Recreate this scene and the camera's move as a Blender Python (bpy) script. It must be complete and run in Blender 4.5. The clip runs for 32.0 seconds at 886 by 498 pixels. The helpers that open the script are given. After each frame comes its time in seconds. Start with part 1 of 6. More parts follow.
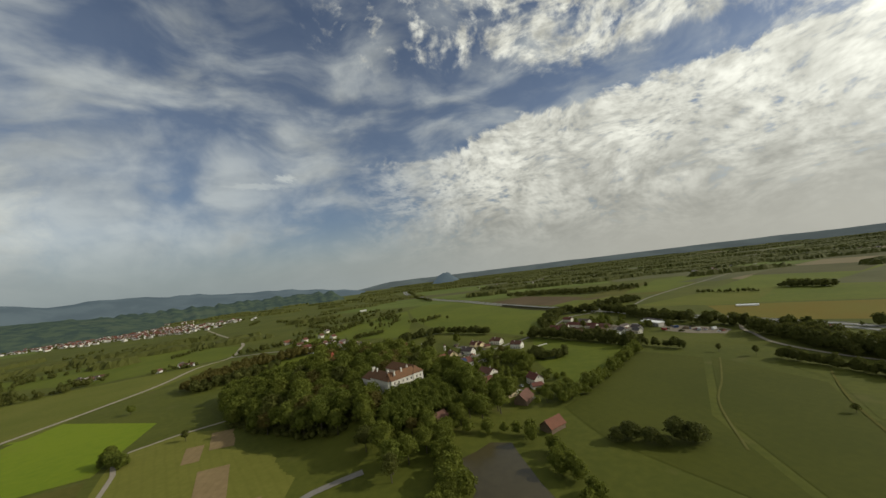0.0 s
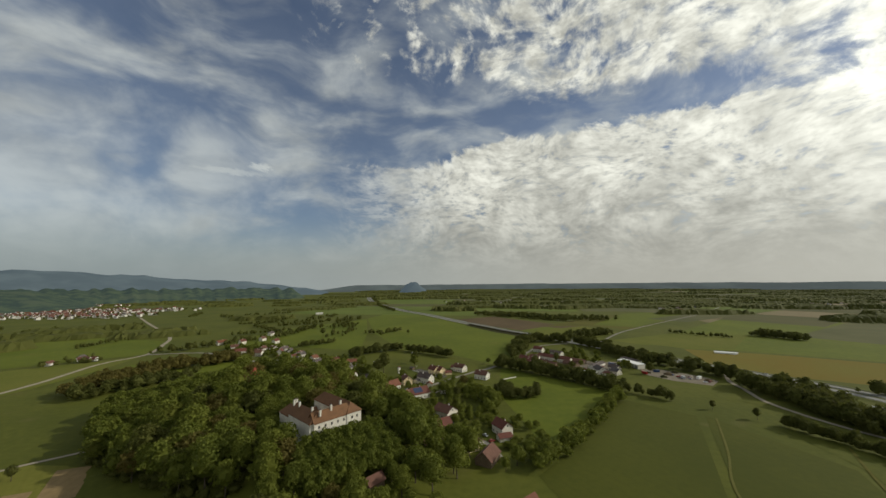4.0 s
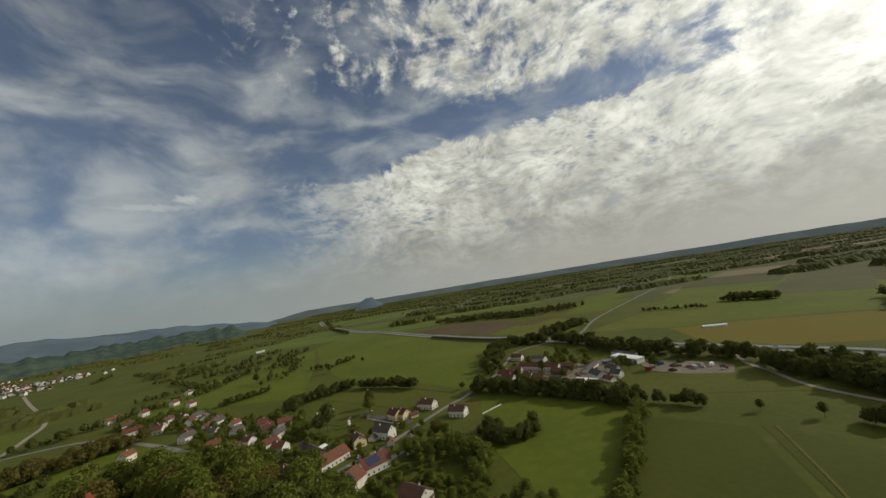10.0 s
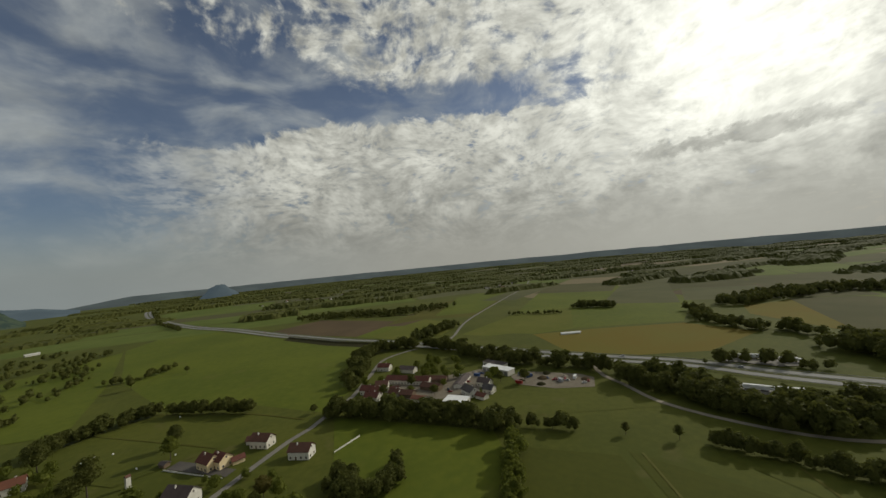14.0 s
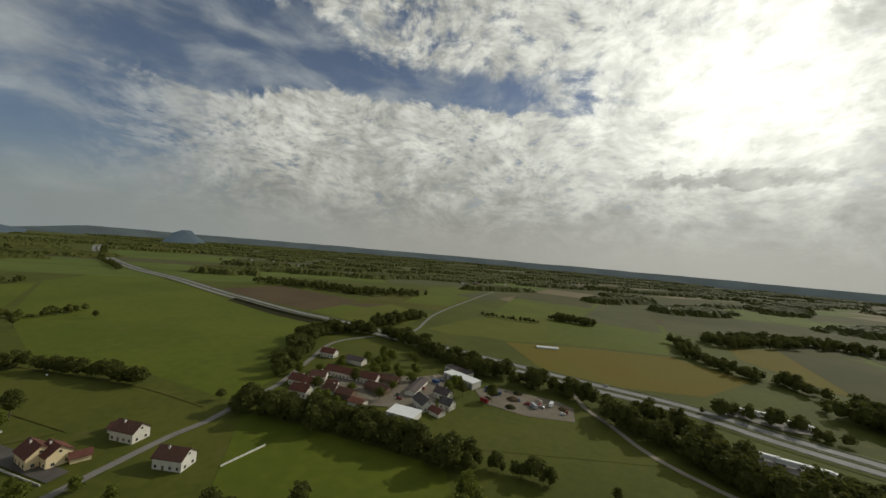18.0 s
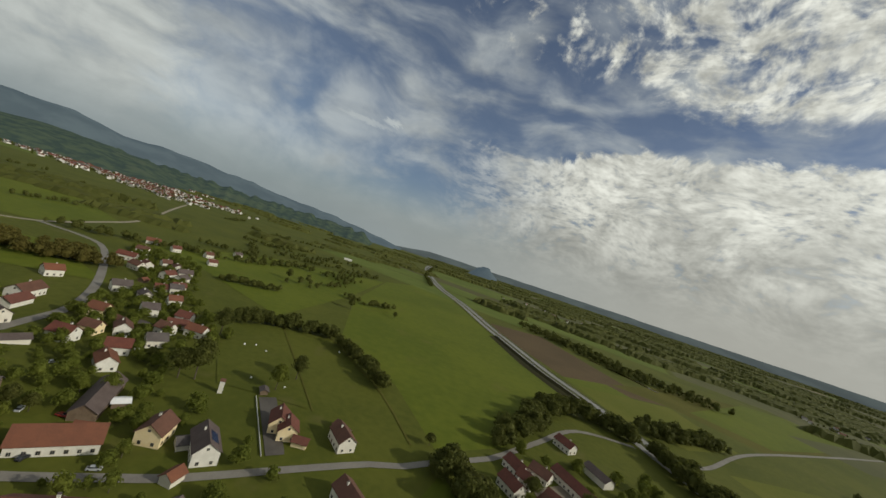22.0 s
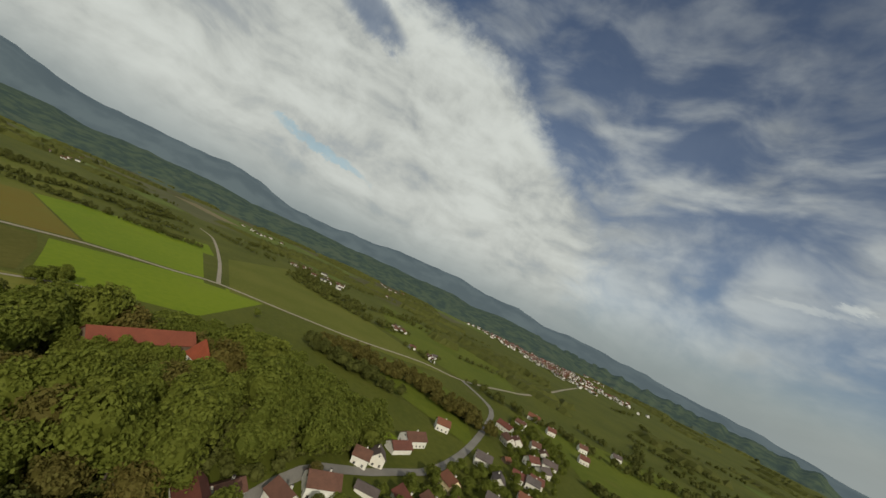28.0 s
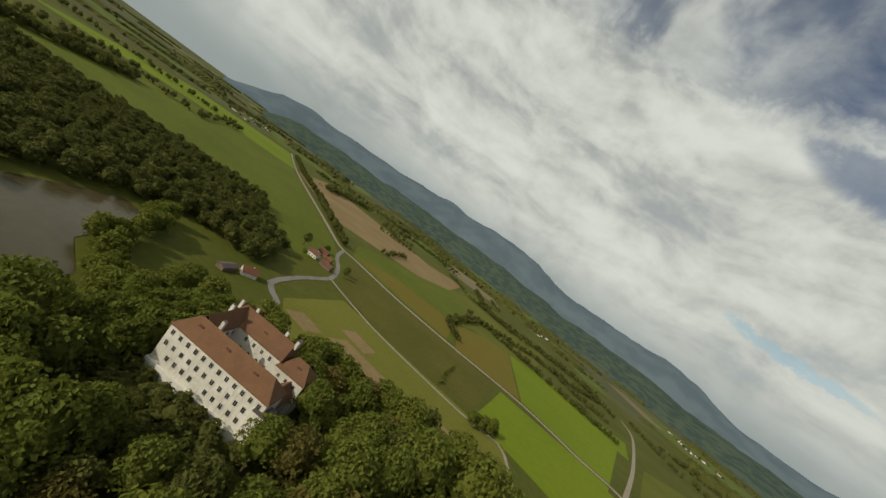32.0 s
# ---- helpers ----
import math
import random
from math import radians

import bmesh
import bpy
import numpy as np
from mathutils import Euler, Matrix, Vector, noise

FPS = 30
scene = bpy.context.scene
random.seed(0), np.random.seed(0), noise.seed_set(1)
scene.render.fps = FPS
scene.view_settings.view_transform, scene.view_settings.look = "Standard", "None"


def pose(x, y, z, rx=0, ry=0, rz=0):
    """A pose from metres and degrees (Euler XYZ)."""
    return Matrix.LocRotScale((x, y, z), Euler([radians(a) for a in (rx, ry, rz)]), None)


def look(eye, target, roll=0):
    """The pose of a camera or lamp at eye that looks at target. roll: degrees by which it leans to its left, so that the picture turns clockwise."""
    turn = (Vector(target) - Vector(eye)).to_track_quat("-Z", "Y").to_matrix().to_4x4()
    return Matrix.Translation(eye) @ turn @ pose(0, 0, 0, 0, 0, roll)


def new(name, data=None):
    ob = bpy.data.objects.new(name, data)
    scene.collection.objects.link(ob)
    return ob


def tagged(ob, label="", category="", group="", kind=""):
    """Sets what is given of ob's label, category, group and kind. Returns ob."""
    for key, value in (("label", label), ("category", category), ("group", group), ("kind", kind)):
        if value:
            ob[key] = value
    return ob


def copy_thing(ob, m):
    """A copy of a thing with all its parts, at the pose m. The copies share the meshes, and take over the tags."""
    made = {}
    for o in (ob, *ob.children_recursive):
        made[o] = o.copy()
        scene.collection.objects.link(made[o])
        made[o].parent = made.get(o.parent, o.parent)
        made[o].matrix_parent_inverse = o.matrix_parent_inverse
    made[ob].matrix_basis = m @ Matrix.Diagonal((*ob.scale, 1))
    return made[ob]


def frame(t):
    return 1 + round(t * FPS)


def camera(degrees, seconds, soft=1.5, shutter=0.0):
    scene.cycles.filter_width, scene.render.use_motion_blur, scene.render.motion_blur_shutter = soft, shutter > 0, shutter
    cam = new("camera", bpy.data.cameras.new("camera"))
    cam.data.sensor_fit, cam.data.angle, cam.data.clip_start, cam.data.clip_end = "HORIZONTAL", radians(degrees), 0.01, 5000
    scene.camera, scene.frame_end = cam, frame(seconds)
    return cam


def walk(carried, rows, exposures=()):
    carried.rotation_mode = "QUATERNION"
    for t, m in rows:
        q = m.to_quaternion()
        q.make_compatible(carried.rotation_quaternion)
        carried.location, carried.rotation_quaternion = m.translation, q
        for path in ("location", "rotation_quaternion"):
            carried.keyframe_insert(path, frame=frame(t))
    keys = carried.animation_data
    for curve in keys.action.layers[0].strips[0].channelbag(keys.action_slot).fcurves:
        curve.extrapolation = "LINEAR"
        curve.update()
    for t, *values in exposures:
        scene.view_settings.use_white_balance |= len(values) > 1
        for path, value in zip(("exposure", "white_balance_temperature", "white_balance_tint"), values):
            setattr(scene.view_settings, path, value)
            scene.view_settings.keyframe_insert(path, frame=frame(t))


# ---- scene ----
FOV = 102.0
ROWS = [
    (0.0, -9.5, -28.2, 105.0, 93.79, 6.98, 2.25),
    (0.5, -9.9, -20.9, 104.9, 94.59, 7.28, 2.61),
    (1.0, -10.1, -13.1, 104.9, 95.07, 5.52, 1.18),
    (1.5, -10.0, -5.4, 105.1, 95.94, 5.97, -0.37),
    (2.0, -9.5, 2.2, 105.6, 96.14, 4.81, -0.39),
    (2.5, -9.1, 9.8, 105.9, 96.09, 2.48, -1.64),
    (3.0, -8.2, 17.7, 106.0, 96.01, 3.04, -2.67),
    (3.5, -7.5, 25.5, 105.4, 95.54, 1.79, -2.84),
    (5.5, -5.8, 52.4, 112.3, 90.63, -0.67, -2.39),
    (6.0, -4.4, 60.0, 112.6, 86.26, 2.12, -1.19),
    (6.5, -3.5, 67.5, 112.6, 86.17, 2.10, -1.83),
    (7.0, -2.4, 75.6, 112.1, 86.90, 2.22, -3.34),
    (7.5, -1.5, 84.1, 111.6, 87.90, 3.56, -2.92),
    (8.0, -0.6, 92.8, 110.7, 89.68, 3.07, -3.45),
    (8.5, 0.8, 100.9, 110.0, 91.15, 4.56, -5.00),
    (9.0, 2.5, 109.0, 109.8, 93.15, 8.32, -4.42),
    (9.5, 4.3, 117.2, 109.6, 94.01, 7.90, -5.87),
    (10.0, 6.1, 125.5, 109.5, 95.71, 9.27, -9.58),
    (10.5, 7.9, 133.4, 109.7, 96.89, 11.02, -10.14),
    (11.0, 10.2, 140.9, 110.4, 97.59, 9.86, -12.46),
    (11.5, 12.8, 147.9, 111.3, 98.27, 11.18, -15.55),
    (12.0, 15.7, 154.6, 112.1, 97.47, 11.11, -18.30),
    (12.5, 18.5, 160.9, 112.8, 96.64, 11.43, -21.55),
    (13.0, 21.3, 167.0, 113.7, 95.12, 11.77, -24.20),
    (13.5, 24.0, 173.2, 115.0, 93.13, 5.41, -30.59),
    (14.0, 27.4, 179.6, 115.9, 92.06, 5.44, -29.37),
    (14.5, 31.3, 185.9, 116.2, 90.76, 0.07, -28.39),
    (16.5, 47.0, 211.4, 111.3, 87.52, 1.56, -32.12),
    (17.0, 52.1, 218.7, 110.3, 88.40, 2.14, -31.84),
    (17.5, 56.6, 226.0, 109.6, 88.52, -0.33, -32.70),
    (18.0, 61.5, 233.5, 108.4, 90.46, -4.96, -32.55),
    (18.5, 65.8, 240.6, 106.9, 93.65, -15.54, -31.43),
    (19.0, 70.5, 248.0, 105.7, 95.18, -21.81, -24.49),
    (19.5, 75.3, 255.2, 105.6, 94.93, -22.38, -16.73),
    (20.0, 79.3, 262.7, 106.1, 92.81, -22.75, -12.06),
    (20.5, 82.2, 270.4, 106.6, 89.81, -21.78, -5.66),
    (21.0, 84.4, 278.5, 107.0, 89.42, -22.43, 0.91),
    (21.5, 85.5, 286.4, 107.6, 90.03, -22.15, 4.49),
    (22.0, 86.1, 294.9, 107.9, 90.63, -18.09, 10.86),
    (22.5, 85.7, 303.1, 107.9, 90.40, -16.71, 14.44),
    (23.0, 84.2, 311.2, 108.0, 90.56, -17.36, 20.16),
    (23.5, 82.2, 319.0, 107.8, 89.98, -17.36, 24.26),
    (24.0, 79.0, 326.8, 107.7, 91.73, -17.72, 28.65),
    (24.5, 74.7, 334.1, 107.4, 93.08, -19.57, 33.85),
    (26.5, 58.0, 354.9, 102.0, 96.64, -22.35, 53.64),
    (27.0, 51.9, 359.4, 102.3, 95.31, -21.22, 61.39),
    (27.5, 45.8, 363.9, 102.8, 94.65, -21.83, 67.08),
    (28.0, 38.9, 367.3, 103.2, 96.61, -24.82, 71.11),
    (28.5, 31.6, 369.8, 103.5, 97.03, -27.35, 77.61),
    (29.0, 24.0, 371.5, 103.6, 94.09, -29.67, 88.05),
    (29.5, 16.4, 372.1, 103.7, 93.12, -32.18, 96.00),
    (30.0, 8.4, 371.5, 104.0, 90.86, -31.32, 106.35),
    (30.5, 0.8, 369.6, 104.0, 88.18, -32.98, 115.78),
    (31.0, -6.8, 366.5, 103.8, 88.15, -32.35, 123.52),
    (31.5, -13.6, 361.9, 103.3, 87.07, -33.90, 133.11),
    (32.0, -19.9, 355.6, 102.5, 86.48, -36.73, 142.98),
]
EXPOSURES = [(0, -0.16, 6600, 5), (3, -0.20, 6600, 5), (6, 0.05, 6600, 5), (8, 0.05, 6600, 5), (10, -0.32, 6600, 5), (13, -0.56, 6600, 5), (15, -0.50, 6600, 5), (17, -0.40, 6550, 5), (19, -0.62, 6500, 5), (20, -0.56, 6500, 5), (21, -0.30, 6500, 5), (22, -0.24, 6500, 5), (24, -0.12, 6500, 5), (27, -0.06, 6600, 5), (29, -0.26, 6750, 5), (30, -0.24, 6800, 5), (32, -0.05, 6900, 5)]
cam = camera(FOV, 32.0)
walk(cam, [(t, pose(*p)) for t, *p in ROWS], EXPOSURES)

# ---- world and light ----
SUN_AZ, SUN_EL = -90.0, 28.0          # degrees: yaw from +y (left positive) and height


def sun_dir():
    a, e = radians(SUN_AZ), radians(SUN_EL)
    return Vector((-math.sin(a) * math.cos(e), math.cos(a) * math.cos(e), math.sin(e)))


class G:
    """A small node-graph writer."""

    def __init__(self, nt):
        self.nt = nt

    def put(self, socket, value):
        if isinstance(value, bpy.types.NodeSocket):
            self.nt.links.new(value, socket)
        elif value is not None:
            socket.default_value = value

    def math(self, op, a, b=None, c=None, clamp=False):
        n = self.nt.nodes.new("ShaderNodeMath")
        n.operation, n.use_clamp = op, clamp
        for s, v in zip(n.inputs, (a, b, c)):
            self.put(s, v)
        return n.outputs[0]

    def vmath(self, op, a, b=None, scale=None):
        n = self.nt.nodes.new("ShaderNodeVectorMath")
        n.operation = op
        self.put(n.inputs[0], a)
        self.put(n.inputs[1], b)
        if scale is not None:
            self.put(n.inputs["Scale"], scale)
        return n.outputs["Value" if op in ("DOT_PRODUCT", "LENGTH", "DISTANCE") else "Vector"]

    def noise(self, vec, scale, detail=4.0, rough=0.55, distortion=0.0, out="Fac"):
        n = self.nt.nodes.new("ShaderNodeTexNoise")
        self.put(n.inputs["Vector"], vec)
        for k, v in (("Scale", scale), ("Detail", detail), ("Roughness", rough), ("Distortion", distortion)):
            self.put(n.inputs[k], v)
        return n.outputs[out]

    def ramp(self, v, a, b, lo=0.0, hi=1.0, smooth=True):
        n = self.nt.nodes.new("ShaderNodeMapRange")
        n.interpolation_type = "SMOOTHSTEP" if smooth else "LINEAR"
        for s, x in zip(n.inputs, (v, a, b, lo, hi)):
            self.put(s, x)
        return n.outputs[0]

    def mix(self, f, a, b, mode="MIX"):
        n = self.nt.nodes.new("ShaderNodeMix")
        n.data_type, n.blend_type = "RGBA", mode
        self.put(n.inputs[0], f)
        for s, v in ((n.inputs[6], a), (n.inputs[7], b)):
            self.put(s, (*v, 1.0) if isinstance(v, tuple) and len(v) == 3 else v)
        return n.outputs[2]

    def combine(self, x, y, z):
        n = self.nt.nodes.new("ShaderNodeCombineXYZ")
        for s, v in zip(n.inputs, (x, y, z)):
            self.put(s, v)
        return n.outputs[0]


def build_world():
    world = bpy.data.worlds.new("sky")
    world.use_nodes = True
    scene.world = world
    nt = world.node_tree
    nt.nodes.clear()
    g = G(nt)
    sky = nt.nodes.new("ShaderNodeTexSky")
    sky.sky_type, sky.sun_disc = "NISHITA", False
    sky.sun_elevation, sky.sun_rotation = radians(SUN_EL), radians(-SUN_AZ)
    sky.air_density, sky.dust_density, sky.ozone_density, sky.altitude = 1.0, 1.2, 1.5, 300
    tc = nt.nodes.new("ShaderNodeTexCoord")
    d = g.vmath("NORMALIZE", tc.outputs["Generated"])
    sep = nt.nodes.new("ShaderNodeSeparateXYZ")
    nt.links.new(d, sep.inputs[0])
    x, y, z = sep.outputs
    # azimuth (left of +y positive, from -140 to 220) and height of the direction, in degrees
    c40, s40 = math.cos(radians(40)), math.sin(radians(40))
    east = g.math("ADD", g.math("MULTIPLY", x, c40), g.math("MULTIPLY", y, s40))
    north = g.math("SUBTRACT", g.math("MULTIPLY", y, c40), g.math("MULTIPLY", x, s40))
    az = g.math("ADD", g.math("MULTIPLY", g.math("ARCTAN2", g.math("MULTIPLY", east, -1.0), north), 57.2958), 40.0)
    el = g.math("MULTIPLY", g.math("ARCSINE", z), 57.2958)
    ang = g.combine(az, g.math("MULTIPLY", el, 1.35), 0.0)

    def aim(a0, e0):
        a1, e1 = radians(a0), radians(e0)
        return (-math.sin(a1) * math.cos(e1), math.cos(a1) * math.cos(e1), math.sin(e1))

    def mul(*a1):
        r = a1[0]
        for q in a1[1:]:
            r = g.math("MULTIPLY", r, q)
        return r

    def add(p, q):
        return g.math("ADD", p, q)

    def inv(p):
        return g.math("SUBTRACT", 1.0, p)

    def spot(a0, e0, ra, re, slope=0.0):
        """A soft ellipse round a direction; slope tilts its long axis."""
        da = g.math("SUBTRACT", azw, a0)
        de = g.math("SUBTRACT", g.math("SUBTRACT", elw, e0), g.math("MULTIPLY", da, slope))
        r2 = add(g.math("POWER", g.math("ABSOLUTE", g.math("DIVIDE", da, ra)), 2.0), g.math("POWER", g.math("ABSOLUTE", g.math("DIVIDE", de, re)), 2.0))
        return g.ramp(r2, 1.3, 0.2)

    blue = g.mix(1.0, g.vmath("SCALE", sky.outputs[0], scale=0.075), (0.86, 0.88, 1.0), "MULTIPLY")
    wob = g.noise(ang, 0.08, 1, 0.4, out="Color")
    warp = g.vmath("ADD", ang, g.vmath("SCALE", g.vmath("SUBTRACT", wob, (0.5, 0.5, 0.5)), scale=7.0))
    fray = g.math("SUBTRACT", g.noise(warp, 0.40, 5, 0.60), 0.5)
    azw = add(az, g.math("MULTIPLY", fray, 9.0))
    elw = add(el, g.math("MULTIPLY", fray, 5.0))
    # ripples of the altocumulus sheet: grains about a degree wide, in slanting rows
    rows = g.vmath("MULTIPLY", warp, (0.8, 1.15, 1.0))
    grain = g.noise(rows, 0.62, 2, 0.50)
    small = g.noise(rows, 1.7, 2, 0.50)
    tex = add(g.math("MULTIPLY", grain, 0.68), g.math("MULTIPLY", small, 0.32))
    lump = g.noise(warp, 0.30, 6, 0.58)
    big = g.noise(warp, 0.11, 4, 0.5)
    soft = g.noise(warp, 0.075, 5, 0.50)
    wisp = g.noise(g.vmath("MULTIPLY", warp, (0.55, 1.0, 1.0)), 0.13, 5, 0.52)
    streak = g.noise(g.vmath("MULTIPLY", warp, (0.42, 1.15, 1.0)), 0.11, 5, 0.50)
    d1 = g.vmath("DOT_PRODUCT", d, aim(*GLOW))
    glow = g.math("POWER", g.math("MAXIMUM", d1, 0.0), 11.0)
    core = g.math("POWER", g.math("MAXIMUM", d1, 0.0), 60.0)
    # the sheet: its upper edge climbs from the tip and then runs level
    edge = g.ramp(az, 5.0, -14.0, 17.6, 21.8)
    below = g.ramp(g.math("SUBTRACT", elw, edge), 0.55, -0.55)
    lace = g.ramp(azw, 19.0, -8.0)
    a1 = mul(below, lace, g.ramp(add(tex, add(g.math("MULTIPLY", big, 0.30), g.math("MULTIPLY", lace, 0.16))), 0.50, 0.78, 0.10, 1.0))
    rim = mul(below, g.ramp(g.math("SUBTRACT", elw, edge), -2.6, -0.5), g.ramp(azw, 6.0, 0.0))
    a1 = g.math("MAXIMUM", a1, g.math("MULTIPLY", rim, g.ramp(lump, 0.38, 0.60, 0.30, 0.85)))
    # broken patches above the blue gap, thicker toward the sun
    above = g.ramp(elw, add(25.0, g.ramp(az, 0.0, -28.0, 4.5, 0.5)), add(27.5, g.ramp(az, 0.0, -28.0, 4.5, 0.5)))
    thick = g.ramp(az, 26.0, -40.0, -0.13, 0.13)
    a2 = mul(above, g.ramp(az, 24.0, 10.0), g.ramp(add(add(g.math("MULTIPLY", lump, 0.90), g.math("MULTIPLY", tex, 0.16)), add(thick, g.math("MULTIPLY", glow, 0.10))), 0.45, 0.70))
    # the bright cloud round the veiled sun hides the gap
    a3 = mul(g.ramp(azw, -34.0, -52.0), g.ramp(add(g.math("MULTIPLY", lump, 0.9), g.math("MULTIPLY", glow, 0.45)), 0.50, 0.78))
    puff = g.math("MULTIPLY", g.math("SUBTRACT", small, 0.5), 2.4)

    def cloudlet(a0, e0, ra, re):
        da = g.math("DIVIDE", g.math("SUBTRACT", add(az, puff), a0), ra)
        de = g.math("DIVIDE", g.math("SUBTRACT", add(el, g.math("MULTIPLY", puff, 0.35)), e0), re)
        return g.ramp(add(mul(da, da), mul(de, de)), 1.5, 0.1)

    flake = g.math("MAXIMUM", cloudlet(24.6, 16.4, 1.5, 0.55), g.math("MULTIPLY", cloudlet(28.5, 15.3, 4.2, 0.42), 0.55))
    # thin veils in the blue, and the broad white band in the west
    v1 = mul(g.ramp(wisp, 0.40, 0.72, 0.10, 0.72), g.ramp(elw, 44.0, 24.0, 0.45, 1.0))
    v2 = mul(g.ramp(azw, 12.0, 34.0), g.ramp(elw, 27.0, 17.0), g.ramp(soft, 0.34, 0.62, 0.12, 0.66))
    roof = g.ramp(az, 46.0, 84.0, 18.0, 36.0)
    band = mul(g.ramp(azw, 40.0, 57.0), g.ramp(g.math("SUBTRACT", elw, roof), 3.0, -3.5))
    hole = g.math("MAXIMUM", spot(101.0, 31.0, 9.0, 2.6, 0.25), spot(79.0, 42.0, 14.0, 7.0))
    v3 = mul(band, inv(g.math("MULTIPLY", hole, 0.68)), g.ramp(add(g.math("MULTIPLY", streak, 0.7), g.math("MULTIPLY", lump, 0.3)), 0.30, 0.50, 0.76, 1.0))
    slot = mul(spot(97.0, 11.2, 8.0, 0.8, 0.10), g.ramp(lump, 0.40, 0.55, 0.5, 1.0))
    high = mul(g.ramp(azw, 100.0, 130.0), g.ramp(soft, 0.36, 0.58, 0.25, 0.8))
    thin = g.math("MAXIMUM", g.math("MAXIMUM", v1, v2), g.math("MAXIMUM", v3, high))
    shade = g.ramp(g.noise(warp, 0.16, 5, 0.6), 0.32, 0.68, 0.66, 1.12)
    grey = inv(g.math("MULTIPLY", g.math("MAXIMUM", spot(-86.0, 27.0, 8.0, 2.2), spot(-70.0, 12.0, 12.0, 1.2)), 0.34))
    lum = mul(grey, g.ramp(el, 3.0, 17.0, 0.64, 1.0), add(mul(shade, g.ramp(tex, 0.34, 0.66, 0.66, 0.93)), add(mul(glow, 0.56, g.ramp(lump, 0.30, 0.62, 0.55, 1.15)), g.math("MULTIPLY", core, 0.55))))
    ccol = g.vmath("SCALE", g.mix(0.0, (0.985, 0.97, 0.895), (1, 1, 1)), scale=lum)
    vlum = add(g.ramp(add(g.math("MULTIPLY", streak, 0.7), g.math("MULTIPLY", lump, 0.3)), 0.30, 0.66, 0.47, 0.74), g.math("MULTIPLY", glow, 0.6))
    vcol = g.vmath("SCALE", g.mix(0.0, (0.935, 0.965, 0.945), (1, 1, 1)), scale=vlum)
    col = g.mix(thin, blue, vcol)
    col = g.mix(g.math("MULTIPLY", slot, 0.5), col, (0.26, 0.48, 0.64))
    col = g.mix(g.math("MAXIMUM", g.math("MAXIMUM", a1, a2), a3), col, ccol)
    col = g.mix(g.math("MULTIPLY", flake, 0.42), col, (0.80, 0.82, 0.79))
    # milky air low down, blue-grey away from the sun and cream toward it
    haze = g.ramp(el, 10.5, 0.0, 0.0, 0.94)
    warm = g.ramp(az, 45.0, -35.0)
    hcol = g.vmath("SCALE", g.mix(warm, (0.80, 0.92, 0.97), (0.98, 0.955, 0.87)), scale=add(add(0.36, g.math("MULTIPLY", warm, 0.11)), g.math("MULTIPLY", glow, 0.35)))
    col = g.mix(haze, col, hcol)
    bg = nt.nodes.new("ShaderNodeBackground")
    nt.links.new(col, bg.inputs[0])
    bg.inputs[1].default_value = 1.0
    out = nt.nodes.new("ShaderNodeOutputWorld")
    nt.links.new(bg.outputs[0], out.inputs[0])


GLOW = (-72.0, 23.0)                  # where the veiled sun glares through the cloud
build_world()
sun = new("sun", bpy.data.lights.new("sun", "SUN"))
sun.data.energy, sun.data.angle, sun.data.color = 2.9, radians(0.6), (1.0, 0.93, 0.82)
sun.matrix_world = look(sun_dir() * 100, (0, 0, 0))


# ---- materials ----
def material(name, build, rough=0.8, metal=0.0, spec=0.3):
    m = bpy.data.materials.new(name)
    m.use_nodes = True
    b = m.node_tree.nodes["Principled BSDF"]
    b.inputs["Roughness"].default_value, b.inputs["Metallic"].default_value = rough, metal
    b.inputs["Specular IOR Level"].default_value = spec
    g = G(m.node_tree)
    tc = m.node_tree.nodes.new("ShaderNodeTexCoord")
    info = m.node_tree.nodes.new("ShaderNodeObjectInfo")
    geo = m.node_tree.nodes.new("ShaderNodeNewGeometry")
    g.bsdf, g.obj, g.rand, g.island, g.pos = b, tc.outputs["Object"], info.outputs["Random"], geo.outputs["Random Per Island"], geo.outputs["Position"]
    col = build(g)
    g.put(b.inputs["Base Color"], (*col, 1) if isinstance(col, tuple) else col)
    return m


def bump(g, height, strength=0.3, dist=0.05):
    n = g.nt.nodes.new("ShaderNodeBump")
    n.inputs["Strength"].default_value, n.inputs["Distance"].default_value = strength, dist
    g.put(n.inputs["Height"], height)
    g.nt.links.new(n.outputs[0], g.bsdf.inputs["Normal"])


def two(a, b, s1=0.02, s2=0.4, c=None):
    """Colour that wanders between a and b at two scales, in metres of the world."""
    def build(g):
        f = g.math("ADD", g.math("MULTIPLY", g.noise(g.pos, s1, 5), 0.6), g.math("MULTIPLY", g.noise(g.pos, s2, 4), 0.4))
        col = g.mix(g.ramp(f, 0.36, 0.64), a, b)
        if c:
            col = g.mix(g.ramp(g.noise(g.pos, s1 * 2.7, 4), 0.58, 0.75, 0, 0.6), col, c)
        bump(g, g.noise(g.pos, s2 * 8, 3), 0.25, 0.15)
        return col
    return build


def stripes(a, b, ang, width, a2=None):
    """A worked field: rows along one direction, over a wandering tone."""
    def build(g):
        base = two(a, b, 0.015, 0.25)(g)
        s = g.vmath("DOT_PRODUCT", g.pos, (math.cos(ang), math.sin(ang), 0))
        w = g.math("SINE", g.math("ADD", g.math("MULTIPLY", s, 6.2832 / width), g.math("MULTIPLY", g.noise(g.pos, 0.03, 2), 4.0)))
        f = g.math("MULTIPLY", g.ramp(w, 0.3, 1.0), 0.14)
        return g.mix(f, base, a2 or tuple(x * 0.7 for x in a))
    return build


